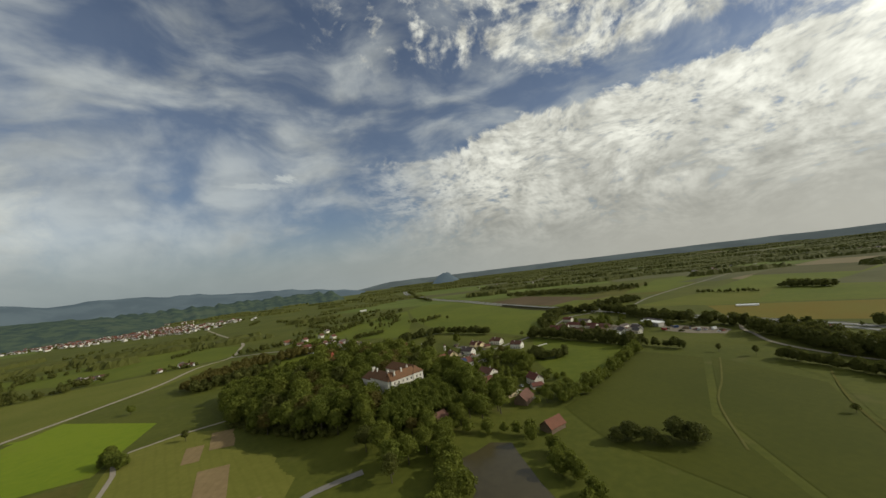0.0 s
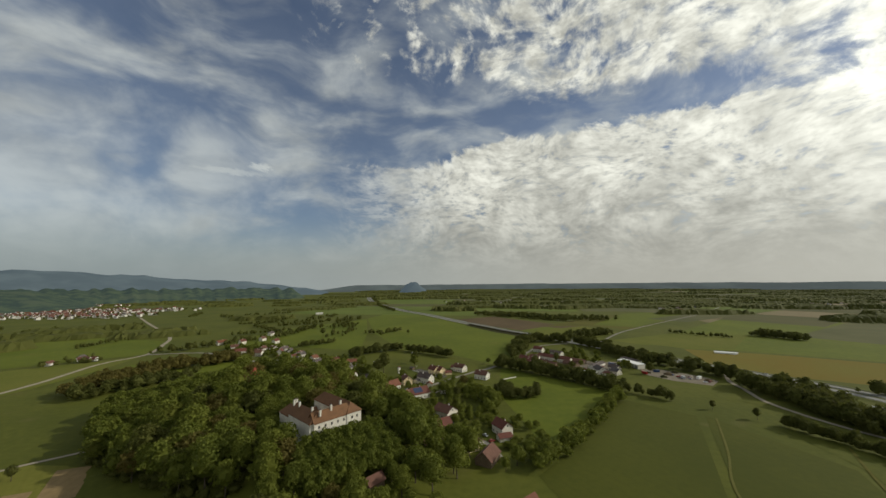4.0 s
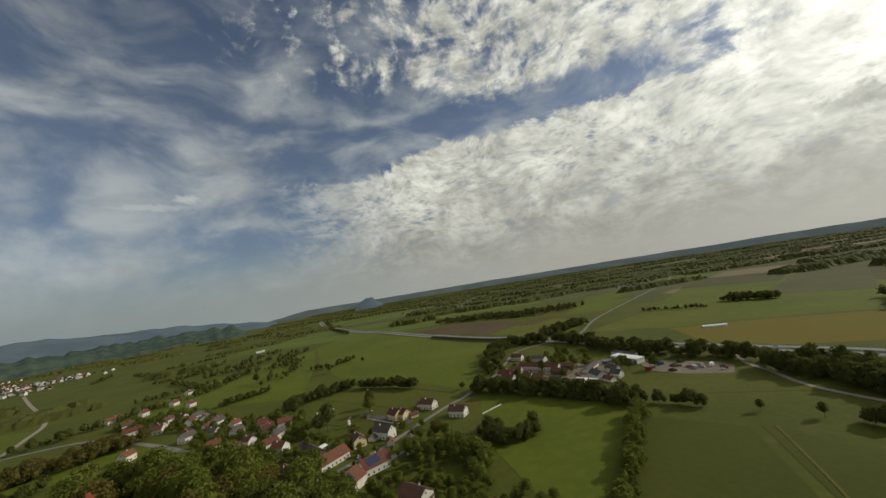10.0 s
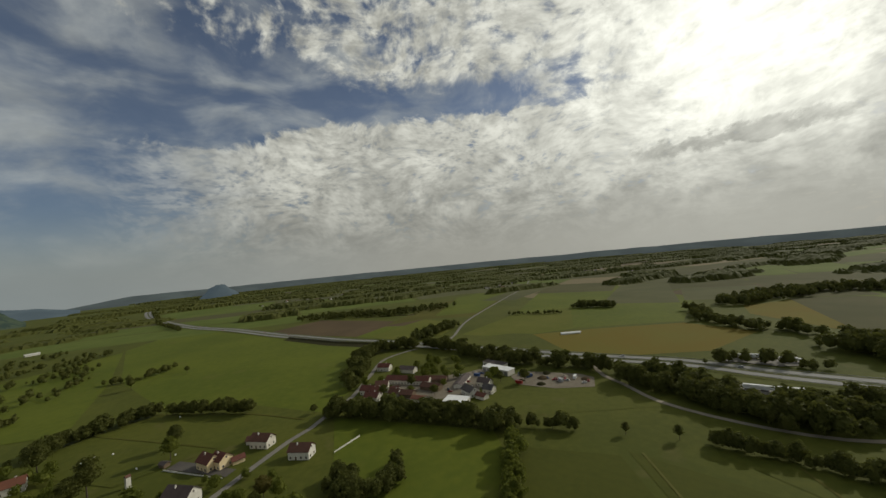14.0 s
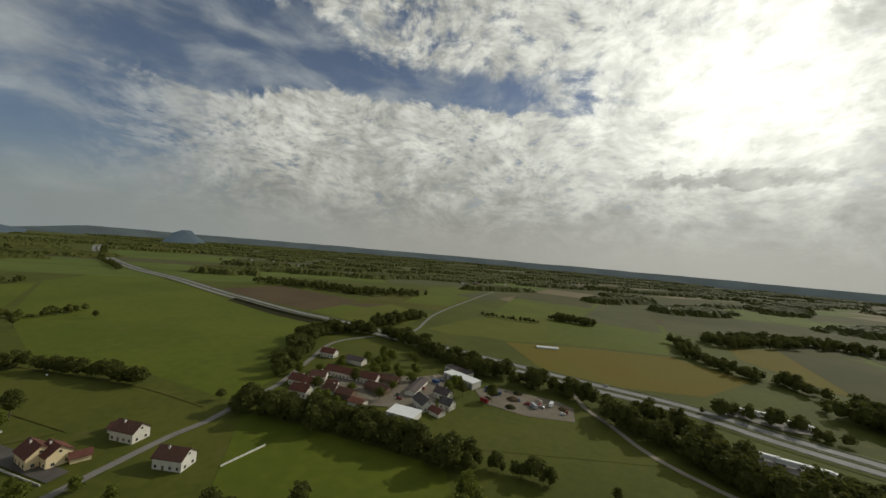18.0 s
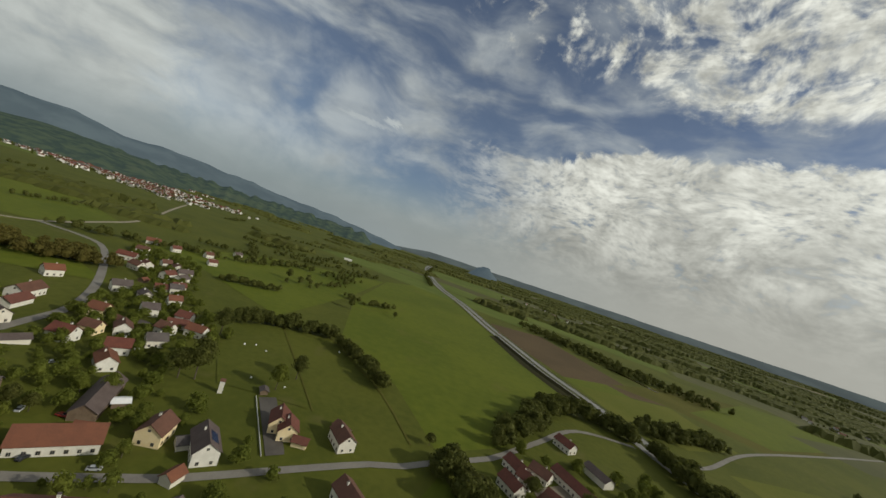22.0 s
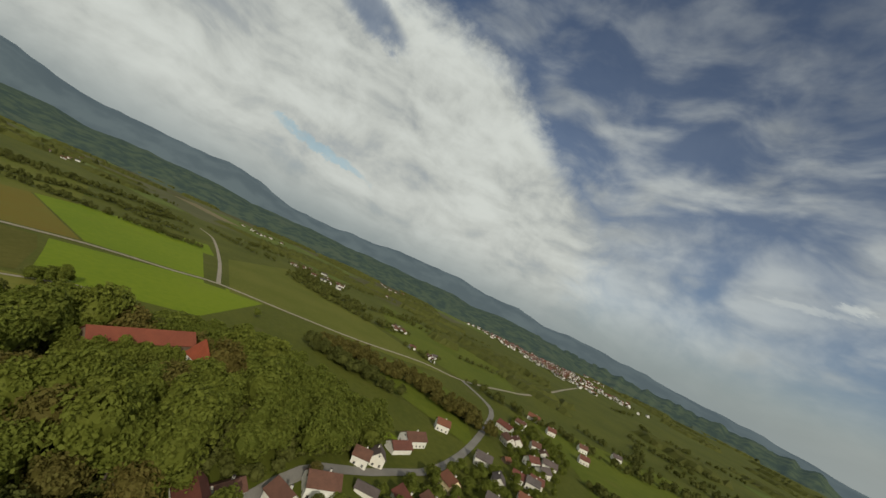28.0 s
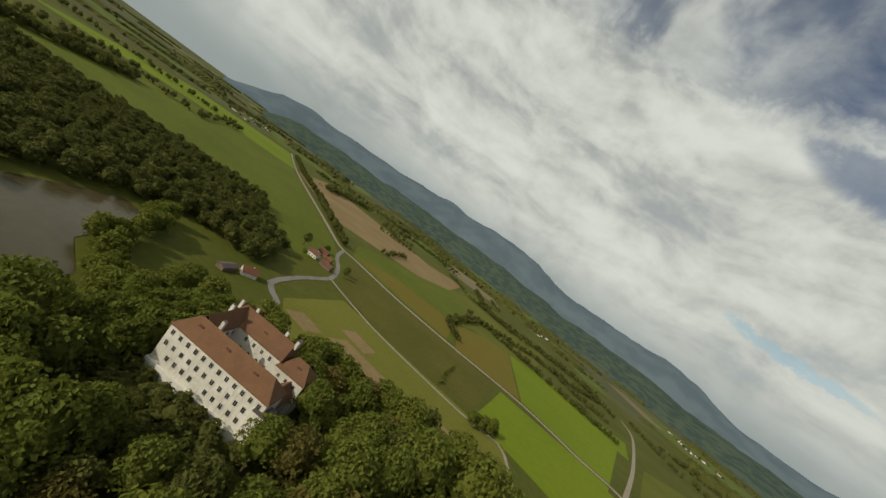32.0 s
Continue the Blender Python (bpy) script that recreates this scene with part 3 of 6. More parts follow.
ROADS = [
    ([(-63, 367), (-40, 384), (-20, 399), (-4, 411), (21, 436), (51, 465), (66, 475), (89, 500), (109, 518), (142, 568), (180, 622), (240, 640), (293, 652), (401, 766), (630, 948), (890, 1150), (1150, 1400)], 4.4, ASPHALT, "narrow grey asphalt country road"),
    ([(36, 258), (32, 275), (20, 292), (-4, 318), (-22, 338), (-40, 347), (-55, 351), (-74, 364), (-102, 382), (-133, 410), (-156, 450), (-174, 485), (-229, 537), (-326, 606), (-372, 618), (-430, 610)], 6.0, ASPHALT, "grey asphalt village street"),
    ([(-63, 367), (-66, 362), (-70, 360)], 6.5, ASPHALT, "grey asphalt village street"),
    ([(-300, -900), (-255, -553), (-236, -195), (-231, -81), (-243, -58), (-282, 21), (-331, 91), (-390, 165), (-418, 233), (-438, 275), (-432, 361), (-430, 452), (-446, 548), (-432, 610), (-470, 700), (-535, 809), (-760, 1060), (-933, 1256)], 6.0, GRAVEL, "pale grey country road across the fields"),
    ([(-438, 275), (-602, 228), (-816, 152), (-894, 100)], 5.0, GRAVEL, "pale side road between fields"),
    ([(-75, 176), (-98, 162), (-112, 138), (-110, 115), (-141, 82), (-177, 54), (-198, 15), (-211, -30), (-234, -70)], 5.0, ASPHALT, "grey lane that curves to the road"),
    ([(-177, 54), (-188, 92), (-205, 134), (-248, 205), (-272, 230), (-262, 250), (-246, 268), (-215, 288)], 3.0, GRAVEL, "pale farm track between fields"),
    ([(330, 432), (306, 400), (299, 376), (285, 337), (288, 290), (304, 249), (341, 208), (372, 120), (395, -60)], 4.0, GRAVEL, "pale gravel track beside a wood"),
    ([(214, 307), (178, 255), (148, 216), (122, 160)], 1.3, WORN, "worn wheel track across a meadow"),
    ([(-49, 609), (-12, 577), (29, 541), (64, 496)], 1.3, DULL, "dark ditch between meadows"),
    ([(-91, 593), (-42, 540), (6, 487)], 0.8, DULL, "dark ditch between meadows"),
    ([(-125, 746), (-102, 740), (-61, 802)], 1.6, WORN, "worn wheel track across a meadow"),
    ([(256, 254), (214, 200), (176, 136), (137, 84), (110, 20)], 1.4, DULL, "dark ditch between meadows"),
]
for k, (pts, w, mat, label) in enumerate(ROADS):
    ribbon("road", pts, w, mat, label, 0.25 + 0.006 * k)
field("pond", [(-22, 200), (10, 193), (13, 175), (18, 150), (24, 130), (21, 110), (0, 92), (-20, 79), (-31, 90), (-23, 126), (-13, 150), (-20, 176)], WATER, "still brown fish pond among trees", 0.235)
field("works_yard", [(237, 435), (247, 459), (265, 459), (281, 437), (295, 416), (296, 402), (278, 387), (252, 407)], YARD, "trodden gravel works yard", 0.32)
field("works_yard", [(134, 505), (158, 528), (186, 522), (215, 499), (238, 498), (247, 484), (217, 464), (195, 440), (150, 466)], YARD, "trodden pale works yard", 0.325)


# ---- far hills ----
CREST = ((-140, -0.3), (14, -0.3), (24, 0.0), (32, 0.7), (42, 1.2), (50, 1.8), (60, 2.3), (72, 2.8), (85, 2.1), (94, 1.9), (105, 3.6), (117, 2.8), (130, 4.4), (140, 4.0), (150, 3.2), (165, 2.2), (180, 0.2))


def crest(az):
    """How high the skyline stands, in degrees, from the middle of the flight."""
    for (a, p), (b, q) in zip(CREST, CREST[1:]):
        if a <= az <= b:
            s = (az - a) / (b - a)
            return p + (q - p) * s * s * (3 - 2 * s)
    return 0.0


def ridge(name, label, az0, az1, dist, depth, part_of, mat, seed, rough=0.5):
    """A long wooded ridge round the valley: real slopes, with an uneven crest."""
    n, v, f = 150, [], []
    for i in range(n + 1):
        az = az0 + (az1 - az0) * i / n
        a = radians(az)
        h = 106 + dist * math.tan(radians(crest(az) * part_of[0] + part_of[1] + rough * noise.fractal(Vector((i * 0.16, seed, 0)), 0.8, 2.0, 5)))
        h *= min(1.0, min(i, n - i) / 7.0 + 0.1)
        for k, (r, z) in enumerate(((0, 0), (0.25, 0.45), (0.55, 0.85), (0.8, 1.0), (1.0, 0.8))):
            rr = dist + depth * (r - 0.8) + 60 * noise.noise(Vector((i * 0.3, k, seed)))
            v.append((20 - math.sin(a) * rr, 200 + math.cos(a) * rr, -4 * (k == 0) + max(h, 6) * z * (1 + 0.1 * (k < 3) * noise.noise(Vector((i * 0.5, k * 2.0, seed + 3))))))
    for i in range(n):
        for k in range(4):
            a = i * 5 + k
            f.append((a, a + 5, a + 6, a + 1))
    tagged(new(name, mesh_of(name, v, f, mat, True)), label, "hills", kind="structure")


def haze_tone(col, glow):
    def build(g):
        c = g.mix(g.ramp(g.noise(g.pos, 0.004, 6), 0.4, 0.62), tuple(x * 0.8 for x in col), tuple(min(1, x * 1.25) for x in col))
        # Emission paints the distance haze; the land itself gives off no light.
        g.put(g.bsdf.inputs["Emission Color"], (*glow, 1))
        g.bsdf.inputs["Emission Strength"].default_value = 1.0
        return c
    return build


def hazed_slope_tone(g):
    """Wooded slopes with clearings and meadows between, veiled by painted haze."""
    wood_col = g.mix(g.ramp(g.noise(g.pos, 0.02, 5), 0.38, 0.62), (0.022, 0.032, 0.014), (0.052, 0.066, 0.024))
    clear = g.ramp(g.noise(g.vmath("MULTIPLY", g.pos, (1.0, 1.0, 2.5)), 0.0060, 4, 0.6), 0.57, 0.63)
    # Faint bluish emission stands in for the air in front of the slopes.
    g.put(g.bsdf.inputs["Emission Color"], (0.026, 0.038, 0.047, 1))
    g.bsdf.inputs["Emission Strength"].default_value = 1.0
    return g.mix(clear, wood_col, (0.055, 0.066, 0.027))


HILL_NEAR = material("hazed_wooded_slopes", hazed_slope_tone, 1.0, spec=0.0)
HILL_FAR = material("hazy_hills", haze_tone((0.05, 0.06, 0.06), (0.062, 0.085, 0.105)), 1.0, spec=0.0)
PLAIN_FAR = material("hazy_plain", haze_tone((0.045, 0.055, 0.05), (0.058, 0.068, 0.074)), 1.0, spec=0.0)
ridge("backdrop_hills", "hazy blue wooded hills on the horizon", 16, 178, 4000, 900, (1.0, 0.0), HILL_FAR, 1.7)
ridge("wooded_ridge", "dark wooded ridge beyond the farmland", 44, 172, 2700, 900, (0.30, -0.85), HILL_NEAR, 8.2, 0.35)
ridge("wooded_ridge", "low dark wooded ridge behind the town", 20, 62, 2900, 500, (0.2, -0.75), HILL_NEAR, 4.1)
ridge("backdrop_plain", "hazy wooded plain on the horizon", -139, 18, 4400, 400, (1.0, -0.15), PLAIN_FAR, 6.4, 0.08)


def lone_hill():
    v, f, n = [], [], 22
    for j, (r, z) in enumerate(((1.0, 0.0), (0.75, 0.35), (0.5, 0.75), (0.25, 0.97), (0.03, 1.0))):
        for i in range(n):
            a = 2 * math.pi * i / n
            k = 1 + 0.15 * noise.noise(Vector((math.cos(a) * 2, math.sin(a) * 2, j * 0.7)))
            v.append((-135 + 150 * r * k * math.cos(a), 3742 + 110 * r * k * math.sin(a), 96 * z * k))
    for j in range(4):
        for i in range(n):
            f.append((j * n + i, j * n + (i + 1) % n, (j + 1) * n + (i + 1) % n, (j + 1) * n + i))
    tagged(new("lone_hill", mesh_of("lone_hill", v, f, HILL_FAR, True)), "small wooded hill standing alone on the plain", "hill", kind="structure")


lone_hill()


# ---- trees ----
def rot_frames(n, rnd):
    a = rnd.normal(size=(n, 3))
    a /= np.linalg.norm(a, axis=1, keepdims=True)
    b = np.cross(a, rnd.normal(size=(n, 3)))
    b /= np.linalg.norm(b, axis=1, keepdims=True)
    return a, b


def crown_arrays(seed, height, radius, clumps, per, leaf, low=0.28, lean=0.35):
    """Leaf sprays gathered in clumps over an uneven crown; each spray is a bent pair of triangles."""
    rnd = np.random.default_rng(seed)
    centre = height * (low + 1) / 2
    half = height * (1 - low) / 2
    c = rnd.normal(size=(clumps, 3))
    c /= np.linalg.norm(c, axis=1, keepdims=True)
    c[:, 2] = np.where(c[:, 2] < -0.55, -c[:, 2], c[:, 2])
    rad = 0.80 + 0.22 * rnd.random(clumps) - 0.35 * (rnd.random(clumps) < 0.25)
    wide = 1 - 0.25 * np.clip(c[:, 2], 0, 1)
    c = c * rad[:, None] * np.array([radius, radius, half]) * np.stack([wide, wide, np.ones(clumps)], 1)
    c[:, 2] += centre
    size = radius * (0.24 + 0.14 * rnd.random(clumps))
    o = rnd.normal(size=(clumps, per, 3))
    o /= np.linalg.norm(o, axis=2, keepdims=True)
    o[:, :, 2] = np.abs(o[:, :, 2]) * 0.9 - 0.25
    p = (c[:, None] + o * size[:, None, None] * (0.75 + 0.3 * rnd.random((clumps, per, 1)))).reshape(-1, 3)
    n = len(p)
    a, b = rot_frames(n, rnd)
    out = p - np.array([0, 0, centre])
    out /= np.linalg.norm(out, axis=1, keepdims=True) + 1e-6
    a = a - out * (np.sum(a * out, 1, keepdims=True)) * (1 - lean)
    s = leaf * (0.6 + 0.8 * rnd.random((n, 1)))
    v = np.stack([p - a * s, p + b * s * 0.7 + out * s * 0.2, p + a * s, p - b * s * 0.7 + out * s * 0.2], 1).reshape(-1, 3)
    i = np.arange(n) * 4
    f = np.stack([i, i + 1, i + 2, i + 3], 1)
    return v, f


def core_arrays(seed, height, radius, low=0.28):
    """The dense inside of a crown: a lumpy hull."""
    rnd = np.random.default_rng(seed + 99)
    nu, nv, v, f = 9, 6, [], []
    for j in range(nv + 1):
        for i in range(nu):
            t, q = math.pi * j / nv, 2 * math.pi * i / nu
            r = 0.62 + 0.18 * rnd.random()
            v.append((radius * r * math.sin(t) * math.cos(q), radius * r * math.sin(t) * math.sin(q), height * (low + 1) / 2 + height * (1 - low) / 2 * r * math.cos(t)))
    for j in range(nv):
        for i in range(nu):
            f.append((j * nu + i, j * nu + (i + 1) % nu, (j + 1) * nu + (i + 1) % nu, (j + 1) * nu + i))
    return np.array(v), np.array(f)


def arrays_mesh(name, v, f, mat):
    return mesh_of(name, v.tolist(), f.tolist(), mat)


def trunk_mesh(height, radius, seed):
    rnd = random.Random(seed)
    v, f = [], []

    def limb(a, b, r0, r1, n=6):
        d = (b - a).normalized()
        s = d.orthogonal().normalized()
        t = d.cross(s)
        k = len(v)
        for p, r in ((a, r0), (b, r1)):
            for i in range(n):
                q = 2 * math.pi * i / n
                v.append(tuple(p + s * (r * math.cos(q)) + t * (r * math.sin(q))))
        for i in range(n):
            f.append((k + i, k + (i + 1) % n, k + n + (i + 1) % n, k + n + i))
    top = Vector((rnd.uniform(-0.3, 0.3), rnd.uniform(-0.3, 0.3), height * 0.45))
    limb(Vector((0, 0, -0.6)), top, 0.035 * height * 0.6, 0.022 * height * 0.6, 8)
    limb(top, Vector((0, 0, height * 0.85)), 0.022 * height * 0.6, 0.06)
    for k in range(6):
        q = k * 1.05 + rnd.uniform(0, 0.5)
        z = height * rnd.uniform(0.3, 0.5)
        limb(Vector((0, 0, z)), Vector((math.cos(q) * radius * 0.7, math.sin(q) * radius * 0.7, z + height * rnd.uniform(0.15, 0.3))), 0.012 * height * 0.6, 0.05)
    return mesh_of("trunk", v, f, BARK)


def tree_proto(seed, height, radius, mat, label, clumps=86, per=20, leaf=0.46, low=0.26):
    tree = new("tree")
    tagged(tree, label, "tree", "trees of the wooded hill and gardens")
    part("trunk", trunk_mesh(height, radius, seed), tree)
    v1, f1 = core_arrays(seed, height, radius, low)
    v2, f2 = crown_arrays(seed, height, radius, clumps, per, leaf, low)
    part("crown", arrays_mesh("crown", np.vstack([v1, v2]), np.vstack([f1, f2 + len(v1)]), mat), tree)
    tree.location = (0, -3000 - seed * 30, 0)
    return tree


PROTOS = [
    tree_proto(1, 15, 5.2, LEAF, "broad green deciduous tree in full leaf"),
    tree_proto(2, 17, 5.6, LEAF, "tall green deciduous tree in full leaf", 92, 20),
    tree_proto(3, 13, 4.8, LEAF_DARK, "dark green deciduous tree in full leaf"),
    tree_proto(4, 16, 5.0, LEAF_DARK, "tall dark green tree in full leaf", 90, 20),
    tree_proto(5, 14, 5.4, LEAF_RUST, "deciduous tree with leaves turning brown"),
    tree_proto(6, 9, 3.4, LEAF, "small round green garden tree", 40, 14, 0.42, 0.2),
]


def inside(x, y, poly):
    hit = False
    for (x0, y0), (x1, y1) in zip(poly, poly[1:] + poly[:1]):
        if (y0 > y) != (y1 > y) and x < x0 + (y - y0) / (y1 - y0) * (x1 - x0):
            hit = not hit
    return hit


def plant(x, y, k=None, scale=1.0, rnd=random):
    """One tree of its own, standing on the ground."""
    k = rnd.choice((0, 0, 0, 1, 1, 1, 2, 3, 0, 1, 2, 4)) if k is None else k
    s = scale * rnd.uniform(0.74, 1.2)
    m = Matrix.Translation((x, y, hillz(x, y) - 0.15)) @ Matrix.Rotation(rnd.uniform(0, 6.28), 4, "Z") @ Matrix.Diagonal((s, s, s * rnd.uniform(0.9, 1.12), 1))
    copy_thing(PROTOS[k], m)


WOOD_SETS = {}


def wood_tree(x, y, height, radius, mat, rnd, z=None, fine=1.0):
    """A tree of a wood, gathered with the rest of that wood."""
    seed = rnd.randrange(12)
    key = (seed, fine)
    if key not in WOOD_SETS:
        v1, f1 = core_arrays(seed, 1.0, 0.36, 0.12)
        if fine < 0.3:
            WOOD_SETS[key] = (v1, f1)
        else:
            v2, f2 = crown_arrays(seed, 1.0, 0.36, int(36 * fine), int(10 * fine), 0.058 / fine ** 0.5, 0.1)
            WOOD_SETS[key] = (np.vstack([v1, v2]), np.vstack([f1, f2 + len(v1)]))
    v, f = WOOD_SETS[key]
    q = rnd.uniform(0, 6.28)
    c, s = math.cos(q), math.sin(q)
    w = radius / 0.36
    p = np.stack([(v[:, 0] * c - v[:, 1] * s) * w + x, (v[:, 0] * s + v[:, 1] * c) * w + y, v[:, 2] * height + (hillz(x, y) if z is None else z) - 0.05 * height], 1)
    return p, f


def wood(name, label, spots, mat, seed, fine=1.0):
    """spots: x, y, height, radius of every tree."""
    rnd = random.Random(seed)
    vs, fs, n = [], [], 0
    for x, y, h, r in spots:
        p, f = wood_tree(x, y, h, r, mat, rnd, fine=fine)
        vs.append(p)
        fs.append(f + n)
        n += len(p)
    tagged(new(name, arrays_mesh(name, np.vstack(vs), np.vstack(fs), mat)), label, "trees", kind="stuff")


def along(pts, gap, wide, rnd, h=(8, 14)):
    out = []
    for p, q in zip(pts, pts[1:]):
        d = math.hypot(q[0] - p[0], q[1] - p[1])
        n = max(1, int(d / gap))
        for i in range(n):
            t = (i + rnd.random()) / n
            hh = rnd.uniform(*h)
            out.append((p[0] + (q[0] - p[0]) * t + rnd.uniform(-wide, wide), p[1] + (q[1] - p[1]) * t + rnd.uniform(-wide, wide), hh, hh * rnd.uniform(0.32, 0.42)))
    return out


def scatter(poly, gap, rnd, clear=()):
    xs, ys = [p[0] for p in poly], [p[1] for p in poly]
    out, y = [], min(ys)
    while y < max(ys):
        x = min(xs)
        while x < max(xs):
            a, b = x + rnd.uniform(-0.4, 0.4) * gap, y + rnd.uniform(-0.4, 0.4) * gap
            if inside(a, b, poly) and not any(inside(a, b, c) for c in clear):
                out.append((a, b))
            x += gap
        y += gap * 0.87
    return out


CASTLE_CLEAR = [(-40, 247), (-68, 279), (-97, 251), (-90, 244), (-69, 222)]
MANOR_FRONT = [(-118, 288), (-90, 306), (-133, 358), (-162, 340)]
CASTLE_FRONT = [(-40, 243), (-27, 255), (-54, 291), (-72, 279)]
HILL_WOOD = [(5, 269), (-22, 226), (-73, 217), (-109, 213), (-162, 237), (-212, 267), (-242, 315), (-271, 345), (-228, 397), (-202, 448), (-180, 446), (-150, 418), (-122, 394), (-92, 378), (-60, 374), (-28, 343), (-2, 314)]
# ---- buildings ----
WIN = mesh_of("window", *[[(x, y, z) for z in (-0.75, 0.75) for y in (0.0, 0.10) for x in (-0.62, 0.62)], [(0, 2, 3, 1), (4, 5, 7, 6), (0, 1, 5, 4), (2, 6, 7, 3), (0, 4, 6, 2), (1, 3, 7, 5)]], FRAME)
PANES = [box_data("pane", x0, x1, 0.08, 0.125, -0.64, 0.64, GLASS) for x0, x1 in ((-0.52, -0.04), (0.04, 0.52))]
DOOR = box_data("door", -0.55, 0.55, 0.0, 0.09, 0.0, 2.1, WOOD)


def window(parent, m, sx=1.0, sz=1.0):
    """A window with its frame and two panes, standing out of the wall; local y points outward."""
    w = part("window", WIN, parent, at=m @ Matrix.Diagonal((sx, 1, sz, 1)))
    for p in PANES:
        part("pane", p, w)
    return w


def prism(name, x0, x1, w, z0, eave, top, mat):
    """Walls with two gables: the ridge runs along x."""
    v = []
    for x in (x0, x1):
        v += [(x, -w / 2, z0), (x, w / 2, z0), (x, w / 2, eave), (x, 0, top), (x, -w / 2, eave)]
    f = [(0, 1, 2, 3, 4), (9, 8, 7, 6, 5), (0, 4, 9, 5), (1, 6, 7, 2), (2, 7, 8, 3), (3, 8, 9, 4), (0, 5, 6, 1)]
    return mesh_of(name, v, f, mat)


def roof_data(x0, x1, w, eave, top, mat, over=0.6, thick=0.25, hip=0.0):
    """Two tiled slopes with thickness and overhang; hip draws the ridge in at both ends."""
    s = (top - eave) / (w / 2)
    yo, zo = w / 2 + over, eave - s * over
    X0, X1 = x0 - over, x1 + over
    v = []
    for dz in (0.12, 0.12 + thick):
        v += [(X0, -yo, zo + dz), (X1, -yo, zo + dz), (X1, yo, zo + dz), (X0, yo, zo + dz), (X0 + hip, 0, top + dz), (X1 - hip, 0, top + dz)]
    f = [(6, 7, 11, 10), (8, 9, 10, 11), (0, 4, 5, 1), (2, 5, 4, 3), (0, 1, 7, 6), (2, 3, 9, 8),
         (6, 10, 9), (7, 8, 11), (0, 3, 4), (1, 5, 2), (0, 6, 9, 3), (1, 2, 8, 7)]
    if hip <= 0:
        f = f[:6] + [(6, 10, 4, 0), (10, 9, 3, 4), (7, 1, 5, 11), (11, 5, 2, 8)]
    return mesh_of("roof", v, f, mat)


CHIM = box_data("chimney", -0.4, 0.4, -0.35, 0.35, 0.0, 2.0, WALL)
CHIMCAP = box_data("chimney_cap", -0.48, 0.48, -0.43, 0.43, 2.0, 2.14, TILE_GREY)


def house(name, label, x, y, az, L, W, eave, top, wall, tile, windows=2, group="houses of the village", chimney=True, solar=0, gable_rows=True, balcony=False, category="house", door=True, sink=0.4, size=1.0):
    h = new(name)
    h.matrix_basis = Matrix.Translation((x, y, hillz(x, y))) @ Matrix.Rotation(radians(az), 4, "Z") @ Matrix.Diagonal((size, size, size * (0.9 if size < 1 else 1.0), 1))
    tagged(h, label, category, group)
    x0, x1 = -L / 2, L / 2
    part("wall", prism("wall", x0, x1, W, -sink, eave, top, wall), h)
    part("roof", roof_data(x0, x1, W, eave, top, tile), h)
    rows = [1.5 + 2.8 * k for k in range(max(0, int((eave - 0.8) / 2.8)))] if windows else []
    n = max(2, int(L / 3.2))
    for z in rows:
        for i in range(n):
            wx = x0 + L * (i + 0.5) / n
            for side in (1, -1):
                if z < 2 and i == n // 2 and side == 1 and door:
                    continue
                window(h, Matrix.Translation((wx, side * W / 2, z)) @ Matrix.Rotation(0 if side > 0 else math.pi, 4, "Z"))
        m = max(2, int(W / 3.4))
        for i in range(m):
            wy = -W / 2 + W * (i + 0.5) / m
            for side in (1, -1):
                window(h, Matrix.Translation((side * L / 2, wy, z)) @ Matrix.Rotation(-side * math.pi / 2, 4, "Z"))
    if gable_rows and windows > 1:
        for side in (1, -1):
            window(h, Matrix.Translation((side * L / 2, 0, eave + (top - eave) * 0.35)) @ Matrix.Rotation(-side * math.pi / 2, 4, "Z"), 0.9, 0.8)
    if door and windows:
        part("door", DOOR, h, "dark wooden door", Matrix.Translation((x0 + L * (n // 2 + 0.5) / n, W / 2, 0)))
    if chimney:
        c = part("chimney", CHIM, h, "", Matrix.Translation((L * 0.15, W * 0.12, top - 1.1)))
        part("chimney_cap", CHIMCAP, c)
    if solar:
        s = (top - eave) / (W / 2)
        a = math.atan(s) * solar
        slope = math.hypot(W / 2, top - eave)
        nx, ny = max(2, int(L * 0.55 / 1.8)), max(2, int(slope * 0.75 / 1.9))
        pd = box_data("solar_panel", -0.84, 0.84, -0.9, 0.9, 0.0, 0.06, SOLAR)
        for i in range(nx):
            for j in range(ny):
                d = slope * 0.5 + (j - (ny - 1) / 2) * 1.86
                yy, zz = -solar * (slope - d) * math.cos(a), top - (slope - d) * abs(math.sin(a)) + 0.48
                part("solar_panel", pd, h, at=Matrix.Translation((-L * 0.1 + (i - (nx - 1) / 2) * 1.75, yy, zz)) @ Matrix.Rotation(a, 4, "X"))
    if balcony:
        b = part("balcony", box_data("balcony", x1, x1 + 1.3, -W * 0.45, W * 0.45, 2.75, 2.95, WOOD), h, "brown wooden balcony")
        part("balcony_rail", box_data("balcony_rail", x1 + 1.2, x1 + 1.28, -W * 0.45, W * 0.45, 2.95, 3.85, WOOD), b)
    return h


